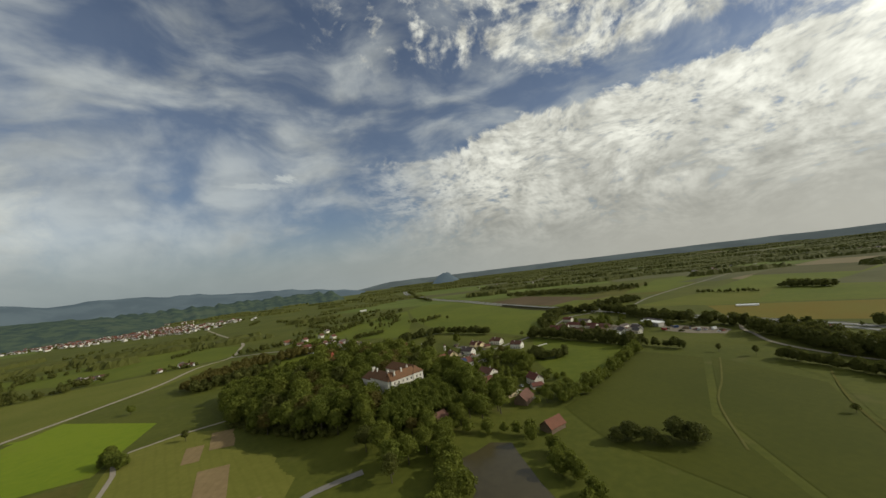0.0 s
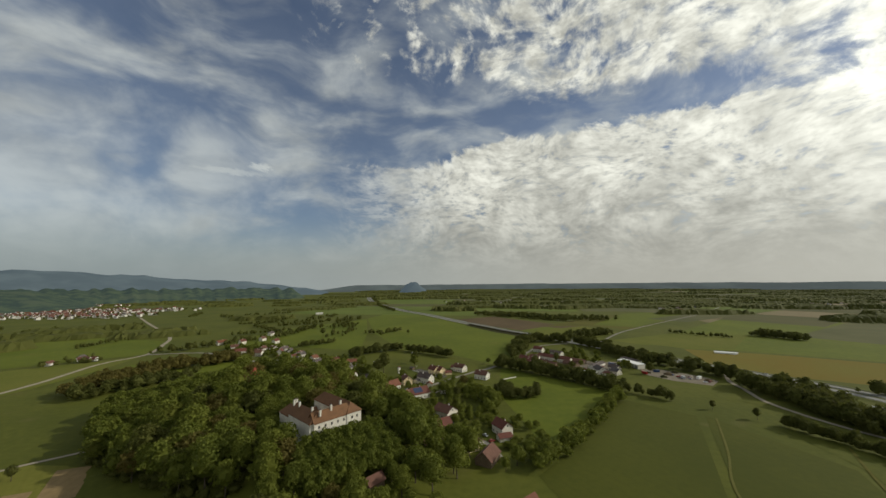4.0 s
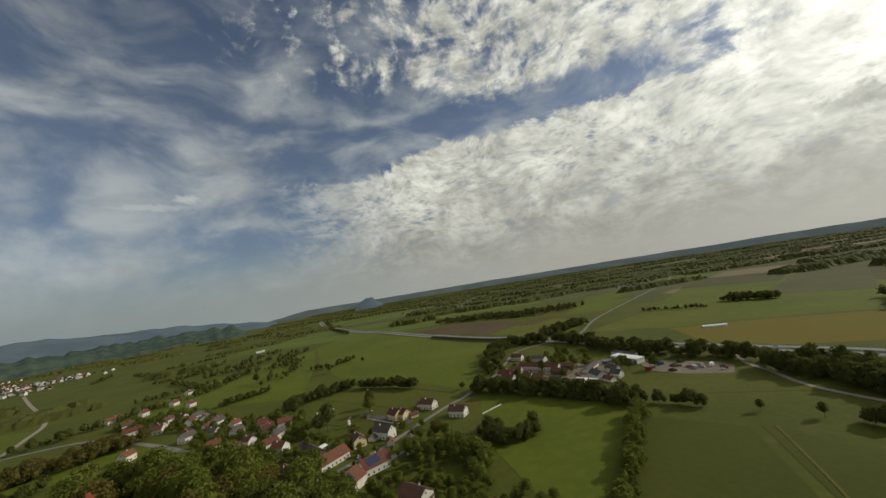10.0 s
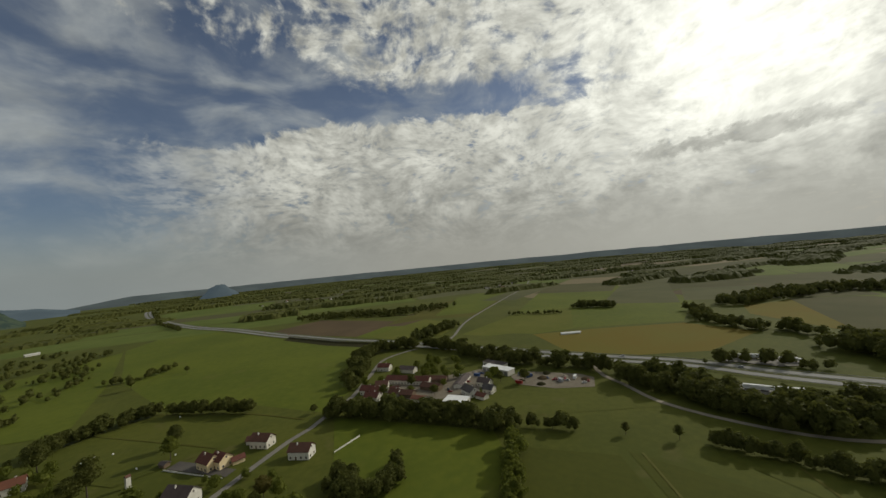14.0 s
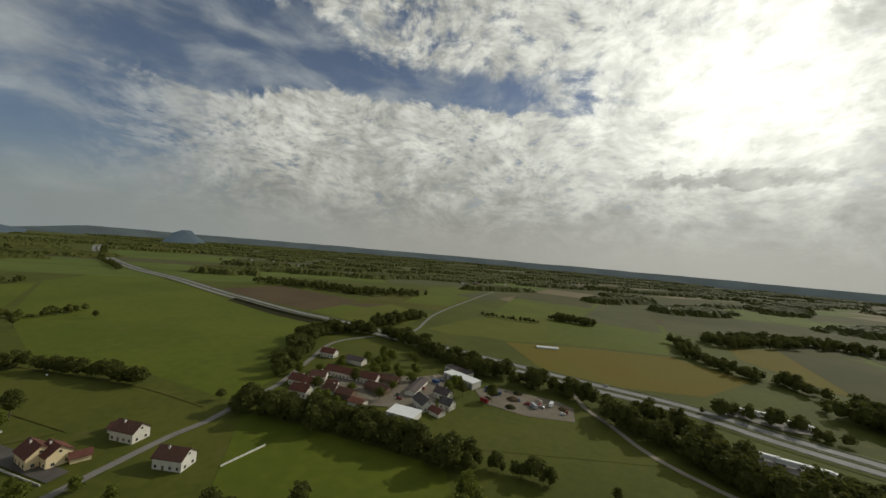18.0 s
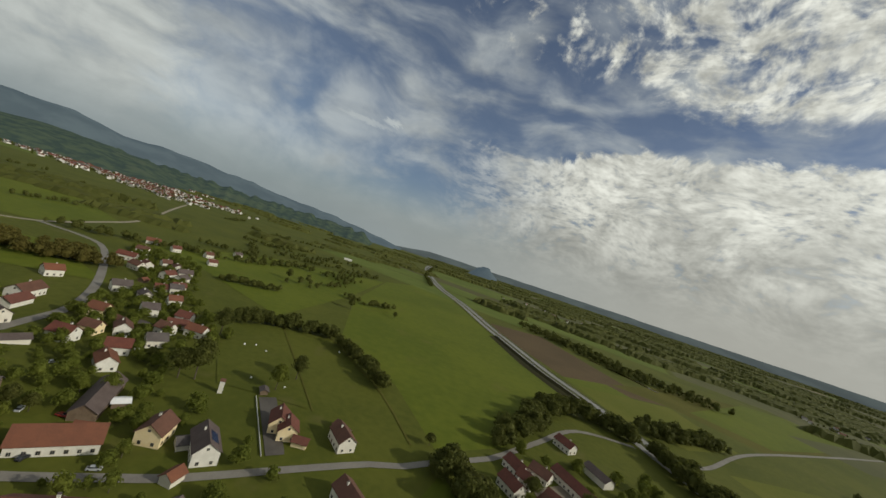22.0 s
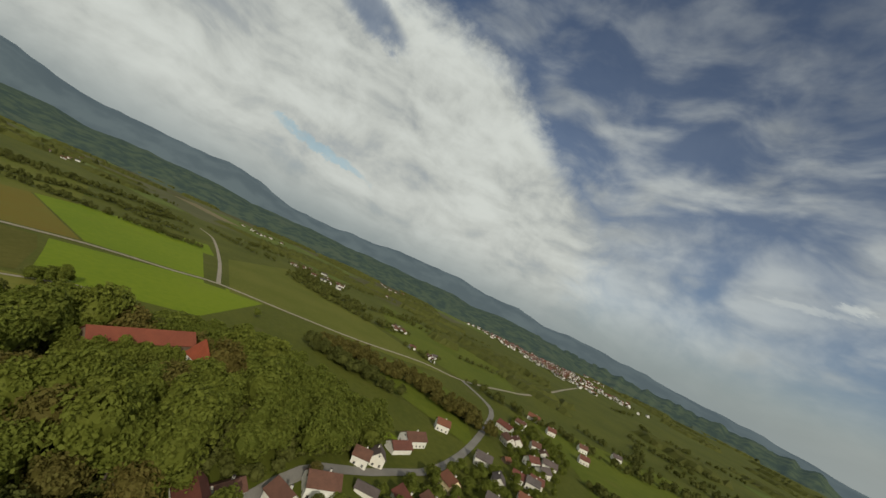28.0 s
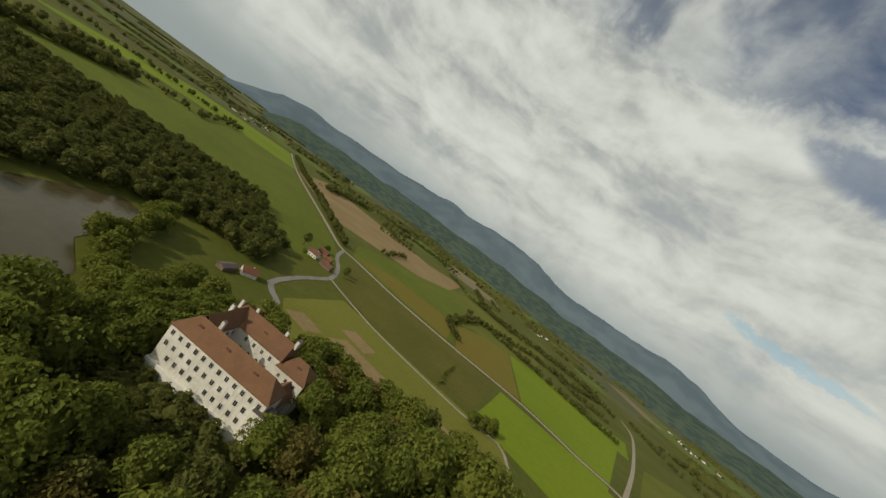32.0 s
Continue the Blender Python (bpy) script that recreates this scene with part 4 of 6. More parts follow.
WH, CR = WALL, CREAM
HOUSES = [
    ("house", "large cream house with a red tiled roof", -68, 380, 122, 15, 11, 6.2, 10.5, CR, TILE_RED, 2, 0),
    ("garage", "cream garage with a red tiled roof", -64, 385, 25, 7, 5, 2.6, 4.2, CR, TILE_RED, 0, 0),
    ("barn", "long white-based barn with an orange tiled roof", -45, 400, 46, 24, 11, 4.2, 8.4, WH, TILE_ORANGE, 1, 0),
    ("shed", "small shed with an orange tiled roof", -46, 409, 29, 7, 6, 3.0, 5.0, WH, TILE_ORANGE, 0, 0),
    ("barn", "long weathered barn with a grey roof", -63, 425, -54, 30, 9, 3.8, 7.0, WOOD, TILE_GREY, 0, 0),
    ("shed", "small shed with a pale flat-pitched roof", -56, 429, 51, 6, 5, 2.4, 3.2, WOOD, TARP, 0, 0),
    ("house", "cream house with a brown tiled roof", -28, 422, 111, 12, 9.5, 5.4, 9.0, CR, TILE_BROWN, 2, 0),
    ("house", "white house with a grey roof and solar panels", -8, 426, 138, 16, 9.5, 5.8, 9.6, WH, TILE_GREY, 2, 1),
    ("garage", "white double garage with a grey roof", -16, 426, 54, 8, 6, 2.6, 4.2, WH, TILE_GREY, 0, 0),
    ("house", "pair of yellow houses with red tiled roofs", 2, 461, 122, 12, 9, 5.2, 9.0, CR, TILE_RED, 2, 0),
    ("house", "yellow house with a red tiled roof", 9, 458, 124, 10, 9, 5.2, 8.6, CR, TILE_RED, 2, 0),
    ("garage", "yellow garage with a red tiled roof", 18, 456, -166, 7, 5, 2.5, 4.2, CR, TILE_RED, 0, 0),
    ("shed", "small dark hut at the end of a drive", -24, 483, 132, 5, 4, 2.3, 3.3, WOOD, TILE_GREY, 0, 0),
    ("house", "white house with a dark brown roof beside the road", 33, 470, 137, 14, 9, 5.2, 8.6, WH, TILE_BROWN, 2, 0),
    ("garage", "white garage with a dark brown roof", 28, 480, 153, 9, 6, 2.6, 4.6, WH, TILE_BROWN, 0, 0),
    ("house", "white house with a dark brown roof across the road", 54, 435, 143, 14, 9, 5.2, 8.6, WH, TILE_BROWN, 2, 0),
    ("house", "large white farmhouse with a maroon roof and solar panels", -15, 377, 30, 18, 13, 4.6, 8.8, WH, TILE_RED, 1, 1),
    ("shed", "small shed with an orange tiled roof beside the farmhouse", -4, 409, 91, 6, 5, 3.0, 4.8, WH, TILE_ORANGE, 0, 0),
    ("barn", "big barn with an orange roof and solar panels", -31, 356, 54, 22, 14, 5.0, 9.4, WH, TILE_ORANGE, 0, 1),
    ("house", "white house with a grey roof in the garden", 11, 391, 93, 12, 9, 5.4, 8.8, WH, TILE_GREY, 2, 0),
    ("house", "tall white house with a red tiled roof", -63, 348, -106, 13, 10, 6.4, 10.4, WH, TILE_RED, 2, 0),
    ("barn", "barn with a dark red tiled roof beside the wood", -88, 364, 26, 14, 10, 4.4, 8.4, WH, TILE_RED, 1, 0),
    ("house", "small stone house with a brown roof below the wood", -99, 373, 135, 11, 7, 3.2, 5.6, WH, TILE_BROWN, 1, 0),
    ("house", "white house with a brown tiled roof beside the street", -116, 407, 99, 14, 10, 5.6, 9.2, WH, TILE_BROWN, 2, 0),
    ("house", "white house with an olive brown roof", -102, 392, 42, 10, 9, 5.4, 8.8, WH, TILE_BROWN, 2, 0),
    ("shed", "dark grey shed in a yard", -90, 401, 46, 10, 8, 3.4, 6.0, WOOD, TILE_GREY, 0, 0),
    ("house", "white house with a brown roof below the wood", -153, 430, 75, 9, 8, 5.2, 8.4, WH, TILE_BROWN, 2, 0),
    ("house", "white house with a grey roof below the wood", -160, 441, 174, 9, 8, 5.4, 8.6, WH, TILE_GREY, 2, 0),
    ("shed", "low shed with a grey roof", -130, 432, 70, 11, 7, 2.6, 4.2, WH, TILE_GREY, 0, 0),
    ("house", "white farmhouse with a brown tiled roof", -197, 473, 116, 18, 10, 5.0, 8.6, WH, TILE_BROWN, 2, 0),
    ("barn", "barn with a maroon roof beside a farmhouse", -183, 460, 116, 16, 9, 3.4, 6.4, WH, TILE_RED, 0, 0),
    ("house", "white house with an orange brown roof", -238, 510, 78, 11, 9, 5.2, 8.6, WH, TILE_ORANGE, 2, 0),
    ("house", "white house with a red tiled roof", -128, 451, 17, 11, 9, 5.2, 8.6, WH, TILE_RED, 2, 0),
    ("house", "cream house with an orange brown roof", -132, 467, 18, 9, 8, 4.6, 7.6, CR, TILE_BROWN, 2, 0),
    ("house", "white house with a bright red roof and carport", -103, 461, 45, 11, 9, 4.6, 8.0, WH, TILE_RED, 2, 0),
    ("house", "cream house with an orange tiled roof", -156, 487, 20, 10, 9, 5.0, 8.4, CR, TILE_ORANGE, 2, 0),
    ("house", "white house with a dark roof", -147, 513, 59, 10, 9, 5.6, 9.0, WH, TILE_GREY, 2, 0),
    ("house", "low house with a red tiled roof", -121, 513, 40, 12, 9, 3.2, 6.0, WH, TILE_RED, 1, 0),
    ("house", "white house with a slate blue roof", -199, 531, 64, 12, 10, 5.4, 8.8, WH, TILE_GREY, 2, 0),
    ("house", "white house with a red brown roof", -255, 586, 0, 12, 9, 5.2, 8.6, WH, TILE_BROWN, 2, 0),
    ("house", "long white house with a red tiled roof", -289, 602, 30, 16, 9, 4.8, 8.2, WH, TILE_RED, 2, 0),
    ("house", "white house with a brown roof at the bend", -316, 639, 34, 11, 9, 5.2, 8.4, WH, TILE_BROWN, 2, 0),
    ("house", "white house with a bright orange roof at the village edge", -365, 691, 51, 15, 10, 4.6, 8.2, WH, TILE_ORANGE, 1, 0),
    ("house", "white house with a red roof among gardens", -331, 694, 70, 10, 8, 5.2, 8.4, WH, TILE_RED, 1, 0),
    ("house", "white house with a brown roof among gardens", -264, 624, 71, 9, 8, 5.0, 8.0, WH, TILE_BROWN, 1, 0),
    ("house", "white house with a red roof among gardens", -190, 574, 61, 10, 8, 5.0, 8.0, WH, TILE_RED, 1, 0),
    ("house", "white house with a grey roof among gardens", -186, 568, 60, 10, 8, 5.0, 8.0, WH, TILE_GREY, 1, 0),
    ("house", "low house with a red roof among gardens", -193, 560, 53, 9, 8, 3.6, 6.4, WH, TILE_RED, 1, 0),
    ("house", "white house with an orange roof among gardens", -161, 545, 60, 9, 8, 4.6, 7.6, WH, TILE_ORANGE, 1, 0),
    ("house", "white house with a brown roof by the meadow", -310, 726, 70, 10, 8, 5.2, 8.4, WH, TILE_BROWN, 1, 0),
    ("house", "white house with a red roof by the meadow", -274, 696, 64, 10, 8, 5.0, 8.2, WH, TILE_RED, 1, 0),
    ("house", "white house by the far meadow", -324, 796, 68, 11, 8, 4.8, 7.8, WH, TILE_GREY, 1, 0),
    ("house", "white house with a red tiled roof beside a meadow", 46, 293, -65, 12, 9, 5.4, 9.0, WH, TILE_RED, 2, 0),
    ("garage", "white garage with a red tiled roof", 45, 282, 14, 9, 6, 2.6, 4.4, WH, TILE_RED, 0, 0),
    ("house", "salmon house with a red brown roof", 20, 271, -63, 11, 8.5, 4.4, 7.8, CR, TILE_BROWN, 2, 0),
    ("garage", "white garage with a red brown roof", 26, 277, -53, 6, 5, 2.6, 4.2, WH, TILE_BROWN, 0, 0),
    ("barn", "weathered wooden barn with a tan tiled roof", 29, 254, -121, 15, 10, 3.6, 8.0, WOOD, TILE_BROWN, 0, 0),
    ("house", "white chalet house with wooden balconies and a dark roof", 8, 328, -47, 15, 12, 5.0, 8.6, WH, TILE_BROWN, 2, 0),
    ("barn", "dark wooden barn with a steep dark roof", -7, 285, -44, 14, 10, 4.6, 9.4, WOOD, TILE_BROWN, 0, 0),
    ("barn", "wooden barn with a red tiled roof", 3, 302, 29, 14, 9, 3.8, 7.4, WOOD, TILE_RED, 0, 0),
    ("house", "low white house with a brown roof among trees", -3, 265, 3, 11, 8, 3.4, 6.4, WH, TILE_BROWN, 1, 0),
    ("shed", "small wooden shed with a pale roof", -18, 317, -52, 7, 5, 2.6, 4.4, WOOD, TARP, 0, 0),
    ("barn", "wooden field barn with a tan tiled roof by the pond", 38, 205, 36, 13, 9, 3.2, 7.0, WOOD, TILE_ORANGE, 0, 0),
    ("shed", "dark wooden hut among trees by the pond", -33, 217, 46, 9, 6, 2.8, 5.4, WOOD, TILE_BROWN, 0, 0),
    ("house", "small white house with an orange roof near the pond", -94, 117, 179, 10, 7, 3.2, 5.8, WH, TILE_ORANGE, 1, 0),
    ("shed", "dark flat shed among trees", -80, 120, -140, 12, 6, 2.6, 3.6, WOOD, TILE_GREY, 0, 0),
    ("barn", "farm shed with a red brown roof beside the lane", -178, 30, 130, 13, 7, 3.0, 5.2, WOOD, TILE_BROWN, 0, 0),
    ("shed", "low farm shed with a tan roof beside the lane", -186, 8, 139, 9, 5, 2.6, 4.4, WOOD, TILE_ORANGE, 0, 0),
    ("house", "white farmhouse with a brown roof beside the lane", -167, 14, 128, 13, 8, 4.0, 7.2, WH, TILE_BROWN, 1, 0),
    ("barn", "dark farm barn with a red roof beside the lane", -184, -6, 130, 11, 7, 3.2, 5.8, WOOD, TILE_RED, 0, 0),
    ("barn", "long works building with red tiled roofs", 164, 514, -50, 46, 9, 4.4, 7.4, WH, TILE_RED, 1, 0),
    ("barn", "works building with a dark red roof", 173, 482, -61, 19, 9, 3.6, 6.2, WOOD, TILE_BROWN, 0, 0),
    ("house", "house with a red roof behind the works", 162, 576, -47, 14, 9, 4.6, 7.6, WH, TILE_RED, 1, 0),
    ("barn", "works shed with a grey roof", 179, 549, -55, 18, 9, 4.0, 6.4, WH, TILE_GREY, 0, 0),
    ("house", "white house with a red roof by the works", 121, 495, -47, 13, 9, 4.6, 7.8, WH, TILE_RED, 2, 0),
    ("house", "grey-roofed white works house", 192, 446, -90, 14, 10, 4.8, 8.0, WH, TILE_GREY, 2, 0),
    ("house", "small house with a slate blue roof by the works", 207, 439, -66, 9, 8, 4.0, 7.0, WH, TILE_GREY, 1, 0),
    ("barn", "long narrow shed with a pale roof edge", 203, 476, 41, 30, 8, 3.2, 4.6, WH, TILE_GREY, 0, 0),
    ("shed", "low works shed with an orange roof", 152, 466, -57, 11, 8, 2.8, 4.2, WH, TILE_ORANGE, 0, 0),
    ("shed", "small shed with a red roof by the works", 195, 433, -75, 9, 7, 2.8, 4.6, WH, TILE_RED, 0, 0),
    ("house", "small white house with a red roof under trees", 130, 507, -36, 10, 8, 4.0, 7.0, WH, TILE_RED, 1, 0),
    ("house", "small white house with a brown roof under trees", 141, 492, -51, 9, 8, 3.6, 6.4, WH, TILE_BROWN, 1, 0),
    ("house", "red-roofed house under trees near the works", 124, 516, -47, 13, 9, 4.2, 7.4, WH, TILE_RED, 1, 0),
    ("house", "brown-roofed house under trees near the works", 139, 520, -31, 12, 9, 4.0, 7.2, WH, TILE_BROWN, 1, 0),
    ("barn", "weathered shed with a tan roof near the works", 149, 482, -52, 12, 9, 3.2, 5.8, WOOD, TILE_BROWN, 0, 0),
    ("barn", "dark works store with a brown roof", 186, 499, -49, 24, 8, 3.4, 5.6, WOOD, TILE_BROWN, 0, 0),
    ("house", "white works office with a red gable", 214, 455, -68, 12, 8, 4.2, 7.2, WH, TILE_GREY, 2, 0),
    ("shed", "small works shed with a red roof beside a tree", 145, 503, -37, 8, 6, 2.6, 4.6, WH, TILE_RED, 0, 0),
    ("barn", "long manor outbuilding with a bright red roof in the wood", -140, 317, 137, 40, 9, 14.5, 18.8, WOOD, TILE_BRIGHT, 0, 0),
]
rnd_v = random.Random(14)
FILL = [(-87, 446), (-123, 446), (-160, 500), (-224, 559), (-285, 627), (-244, 646), (-171, 570), (-94, 506)]
for _ in range(400):
    x, y = rnd_v.uniform(-290, -80), rnd_v.uniform(410, 680)
    if len(HOUSES) < 104 and inside(x, y, FILL) and all((x - h[2]) ** 2 + (y - h[3]) ** 2 > 150 for h in HOUSES) and all((q.x - x) ** 2 + (q.y - y) ** 2 > 81 for q in smooth_line(ROADS[1][0], 6.0)):
        big = rnd_v.random() < 0.65
        tile = rnd_v.choice((TILE_RED, TILE_BROWN, TILE_ORANGE, TILE_BROWN, TILE_GREY))
        word = {TILE_RED: "red", TILE_BROWN: "brown", TILE_ORANGE: "orange", TILE_GREY: "grey"}[tile]
        HOUSES.append(("house" if big else "shed", ("white village house with a %s tiled roof" if big else "small garden shed with a %s tiled roof") % word, x, y, rnd_v.choice((15, 60, 105, 150)) + rnd_v.uniform(-8, 8), rnd_v.uniform(9, 13) if big else 6, 8.5 if big else 5, 4.8 if big else 2.5, 8.0 if big else 4.2, WH if big else WOOD, tile, 1 if big else 0, 0))


for h in HOUSES:
    nm, label, x, y, az, L, W, eave, top, wall, tile, win, sol = h
    house(nm, label, x, y, az, L, W, eave, top, wall, tile, win, chimney=nm == "house", solar=sol, category=nm, group="buildings of the village", balcony="balcon" in label, sink=0.4 if y > 340 or x > -60 else 1.5)


def flat_hall(label, x, y, az, L, W, h, roof):
    b = new("workshop")
    b.matrix_basis = Matrix.Translation((x, y, 0)) @ Matrix.Rotation(radians(az), 4, "Z")
    tagged(b, label, "building", "buildings of the works")
    part("wall", box_data("wall", -L / 2, L / 2, -W / 2, W / 2, -0.3, h, WALL), b)
    part("roof", box_data("roof", -L / 2 - 0.3, L / 2 + 0.3, -W / 2 - 0.3, W / 2 + 0.3, h, h + 0.35, roof), b)
    n = int(L / 5)
    gate = box_data("gate", -1.9, 1.9, 0, 0.1, 0, h * 0.75, METAL)
    for i in range(n):
        for side in (1, -1):
            part("gate", gate, b, "", Matrix.Translation((-L / 2 + L * (i + 0.5) / n, side * W / 2, 0)) @ Matrix.Rotation(0 if side > 0 else math.pi, 4, "Z"))
    return b


flat_hall("long white workshop hall with a pale flat roof", 246, 476, -76, 32, 11, 5.0, TARP)
flat_hall("low white hall with a flat pale roof", 173, 438, -53, 19, 13, 3.8, TARP)
flat_hall("grey open-fronted hall with a flat roof", 256, 494, -75, 26, 9, 4.4, TILE_GREY)


def pavilion(x, y):
    h = new("pavilion")
    h.matrix_basis = Matrix.Translation((x, y, hillz(x, y))) @ Matrix.Rotation(0.8, 4, "Z")
    tagged(h, "square manor pavilion with a pointed red roof in the wood", "house")
    part("wall", box_data("wall", -3.4, 3.4, -3.4, 3.4, -1.5, 17.2, WALL), h)
    part("roof", roof_data(-3.4, 3.4, 6.8, 17.2, 24.0, TILE_BRIGHT, hip=3.39), h)
    for side in range(4):
        for z in (8.0, 11.5, 15.0):
            window(h, Matrix.Rotation(side * math.pi / 2, 4, "Z") @ Matrix.Translation((0, 3.4, z)))


pavilion(-146, 338)


def tower_house():
    """The slim white transformer tower in the meadow."""
    t = new("transformer_tower")
    t.matrix_basis = Matrix.Translation((-39, 467, 0)) @ Matrix.Rotation(0.6, 4, "Z")
    tagged(t, "slim white transformer tower standing in a meadow", "tower")
    part("wall", box_data("wall", -1.15, 1.15, -1.15, 1.15, -0.3, 6.6, WALL), t)
    part("roof", roof_data(-1.15, 1.15, 2.3, 6.6, 7.5, TILE_BROWN, 0.25, 0.15), t)
    part("door", DOOR, t, "dark metal door", Matrix.Translation((0, 1.15, 0)))


tower_house()


# ---- castle ----
def old_render(g):
    streak = g.noise(g.vmath("MULTIPLY", g.pos, (1.2, 1.2, 0.12)), 1.0, 4)
    col = two((0.54, 0.51, 0.44), (0.66, 0.63, 0.56), 0.25, 2.0)(g)
    col = g.mix(g.ramp(streak, 0.52, 0.75, 0, 0.5), col, (0.34, 0.31, 0.25))
    return g.mix(g.ramp(g.noise(g.pos, 0.18, 5), 0.60, 0.72, 0, 0.55), col, (0.38, 0.34, 0.27))


CASTLE_WALL = material("old_stained_render", old_render, 0.9)


def castle():
    """Four ranges round a court on the hill: a long east range, a west range, a south link and a low north roof."""
    c = new("castle")
    c.matrix_basis = Matrix.Translation((-44.5, 247.0, 7.6)) @ Matrix.Rotation(radians(134.5), 4, "Z") @ Matrix.Diagonal((0.90, 0.91, 0.95, 1))
    tagged(c, "white four-winged castle with weathered orange tiled roofs", "castle")
    E0 = 28.0

    def box(name, x0, x1, y0, y1, z0, z1, mat=CASTLE_WALL, label=""):
        return part(name, box_data(name, x0, x1, y0, y1, z0, z1, mat), c, label)

    def range_x(x0, x1, y0, y1, z0, eave, rise, hip):
        w = y1 - y0
        box("wall", x0, x1, y0, y1, z0, eave)
        part("roof", roof_data(x0, x1, w, eave, eave + rise, CASTLE_ROOF, 0.5, 0.3, hip), c, "weathered orange tiled roof", Matrix.Translation((0, (y0 + y1) / 2, 0)))

    def range_y(x0, x1, y0, y1, z0, eave, rise, hip):
        w = x1 - x0
        box("wall", x0, x1, y0, y1, z0, eave)
        part("roof", roof_data(-(y1 - y0) / 2, (y1 - y0) / 2, w, eave, eave + rise, CASTLE_ROOF, 0.5, 0.3, hip), c, "weathered orange tiled roof", Matrix.Translation(((x0 + x1) / 2, (y0 + y1) / 2, 0)) @ Matrix.Rotation(math.pi / 2, 4, "Z"))

    # local x runs north along the long front, local y runs west into the court; the front faces local -y
    range_x(0, 41, 0, 10.0, 6.0, E0, 4.4, 5.0)
    range_x(2, 29, 23, 33, 8.0, E0 - 0.3, 4.8, 1.0)
    range_x(29, 42, 22.5, 33, 8.0, E0 - 2.2, 4.2, 4.5)
    range_y(0.5, 8, 8, 31, 8.0, E0 - 0.2, 4.6, 0.0)
    range_y(33.5, 40.5, 10, 24, 8.0, E0 - 7.5, 3.8, 1.0)
    # corner turret stump on the north end, and a low annexe on the south
    box("turret", 38.5, 43.5, -1.2, 4.5, 4.0, E0 - 3.2)
    box("turret_deck", 38.2, 43.8, -1.5, 4.8, E0 - 3.2, E0 - 2.8, TILE_GREY, "grey turret deck")
    box("annexe", -9, -4, 6, 11, 4.0, 19.5)
    box("annexe_deck", -9.3, -3.7, 5.7, 11.3, 19.5, 19.9, TILE_GREY, "grey flat annexe roof")
    box("courtyard", 8, 34, 10.0, 23, 12.0, 15.2, GRAVEL, "pale gravel courtyard")
    box("base", -0.7, 42, -0.9, 1.5, 4.0, 15.2, WALL, "sloping stained white plinth")
    # windows of the long front
    xs = [2.0 + 3.35 * i for i in range(12)]
    for k, z in enumerate((25.8, 22.0, 18.2)):
        for i, x in enumerate(xs):
            if k == 2 and i in (0, 5, 11):
                continue
            window(c, Matrix.Translation((x, 0, z)) @ Matrix.Rotation(math.pi, 4, "Z"), 1.15, 1.25)
    for x in (39.6, 42.4):
        for z in (22.3, 18.2, 14.5):
            window(c, Matrix.Translation((x, -1.2, z)) @ Matrix.Rotation(math.pi, 4, "Z"), 0.9, 0.9)
    # court side of the west range
    for z in (25.4, 21.5, 17.8):
        for x in (13, 17, 21, 25):
            window(c, Matrix.Translation((x, 23, z)) @ Matrix.Rotation(math.pi, 4, "Z"), 1.0, 1.15)
    for x in (31.5, 35, 39):
        window(c, Matrix.Translation((x, 22.5, 23.3)) @ Matrix.Rotation(math.pi, 4, "Z"), 0.9, 0.9)
    # court side of the south range, north end of the west range, outer south wall
    for z in (25.2, 21.4):
        for y in (14.5, 18, 21):
            window(c, Matrix.Translation((8, y, z)) @ Matrix.Rotation(-math.pi / 2, 4, "Z"), 1.0, 1.1)
        for y in (3, 6.5, 12, 16, 20, 24, 28):
            window(c, Matrix.Translation((0 if y < 8 else 0.5, y, z)) @ Matrix.Rotation(math.pi / 2, 4, "Z"), 1.0, 1.15)
    for z in (22.5, 18.5):
        for y in (25, 30):
            window(c, Matrix.Translation((42, y, z)) @ Matrix.Rotation(-math.pi / 2, 4, "Z"), 1.0, 1.1)
    # roof hatches and chimneys
    hatch = box_data("roof_hatch", -0.9, 0.9, -0.5, 0.5, 0, 0.5, TILE_BROWN)
    for x, y, z in ((7, 3.0, 30.8), (19, 3.0, 30.8), (31, 3.0, 30.8), (17, 25.6, 30.2), (36, 25.4, 28.2)):
        part("roof_hatch", hatch, c, "dark roof hatch", Matrix.Translation((x, y, z)))
    tall = box_data("castle_chimney", -0.55, 0.55, -0.55, 0.55, 0, 3.6, CASTLE_WALL)
    for x, y, z in ((9.5, 9.0, 30.0), (3.5, 19, 31.0), (8, 28.5, 31.0), (23, 29.0, 31.0), (29, 28.0, 31.2), (29, 29.6, 31.2), (1.5, 27, 30.5)):
        ch = part("chimney", tall, c, "white rendered chimney", Matrix.Translation((x, y, z)))
        part("chimney_cap", CHIMCAP, ch, "", Matrix.Translation((0, 0, 1.55)) @ Matrix.Diagonal((1.3, 1.5, 1, 1)))


castle()


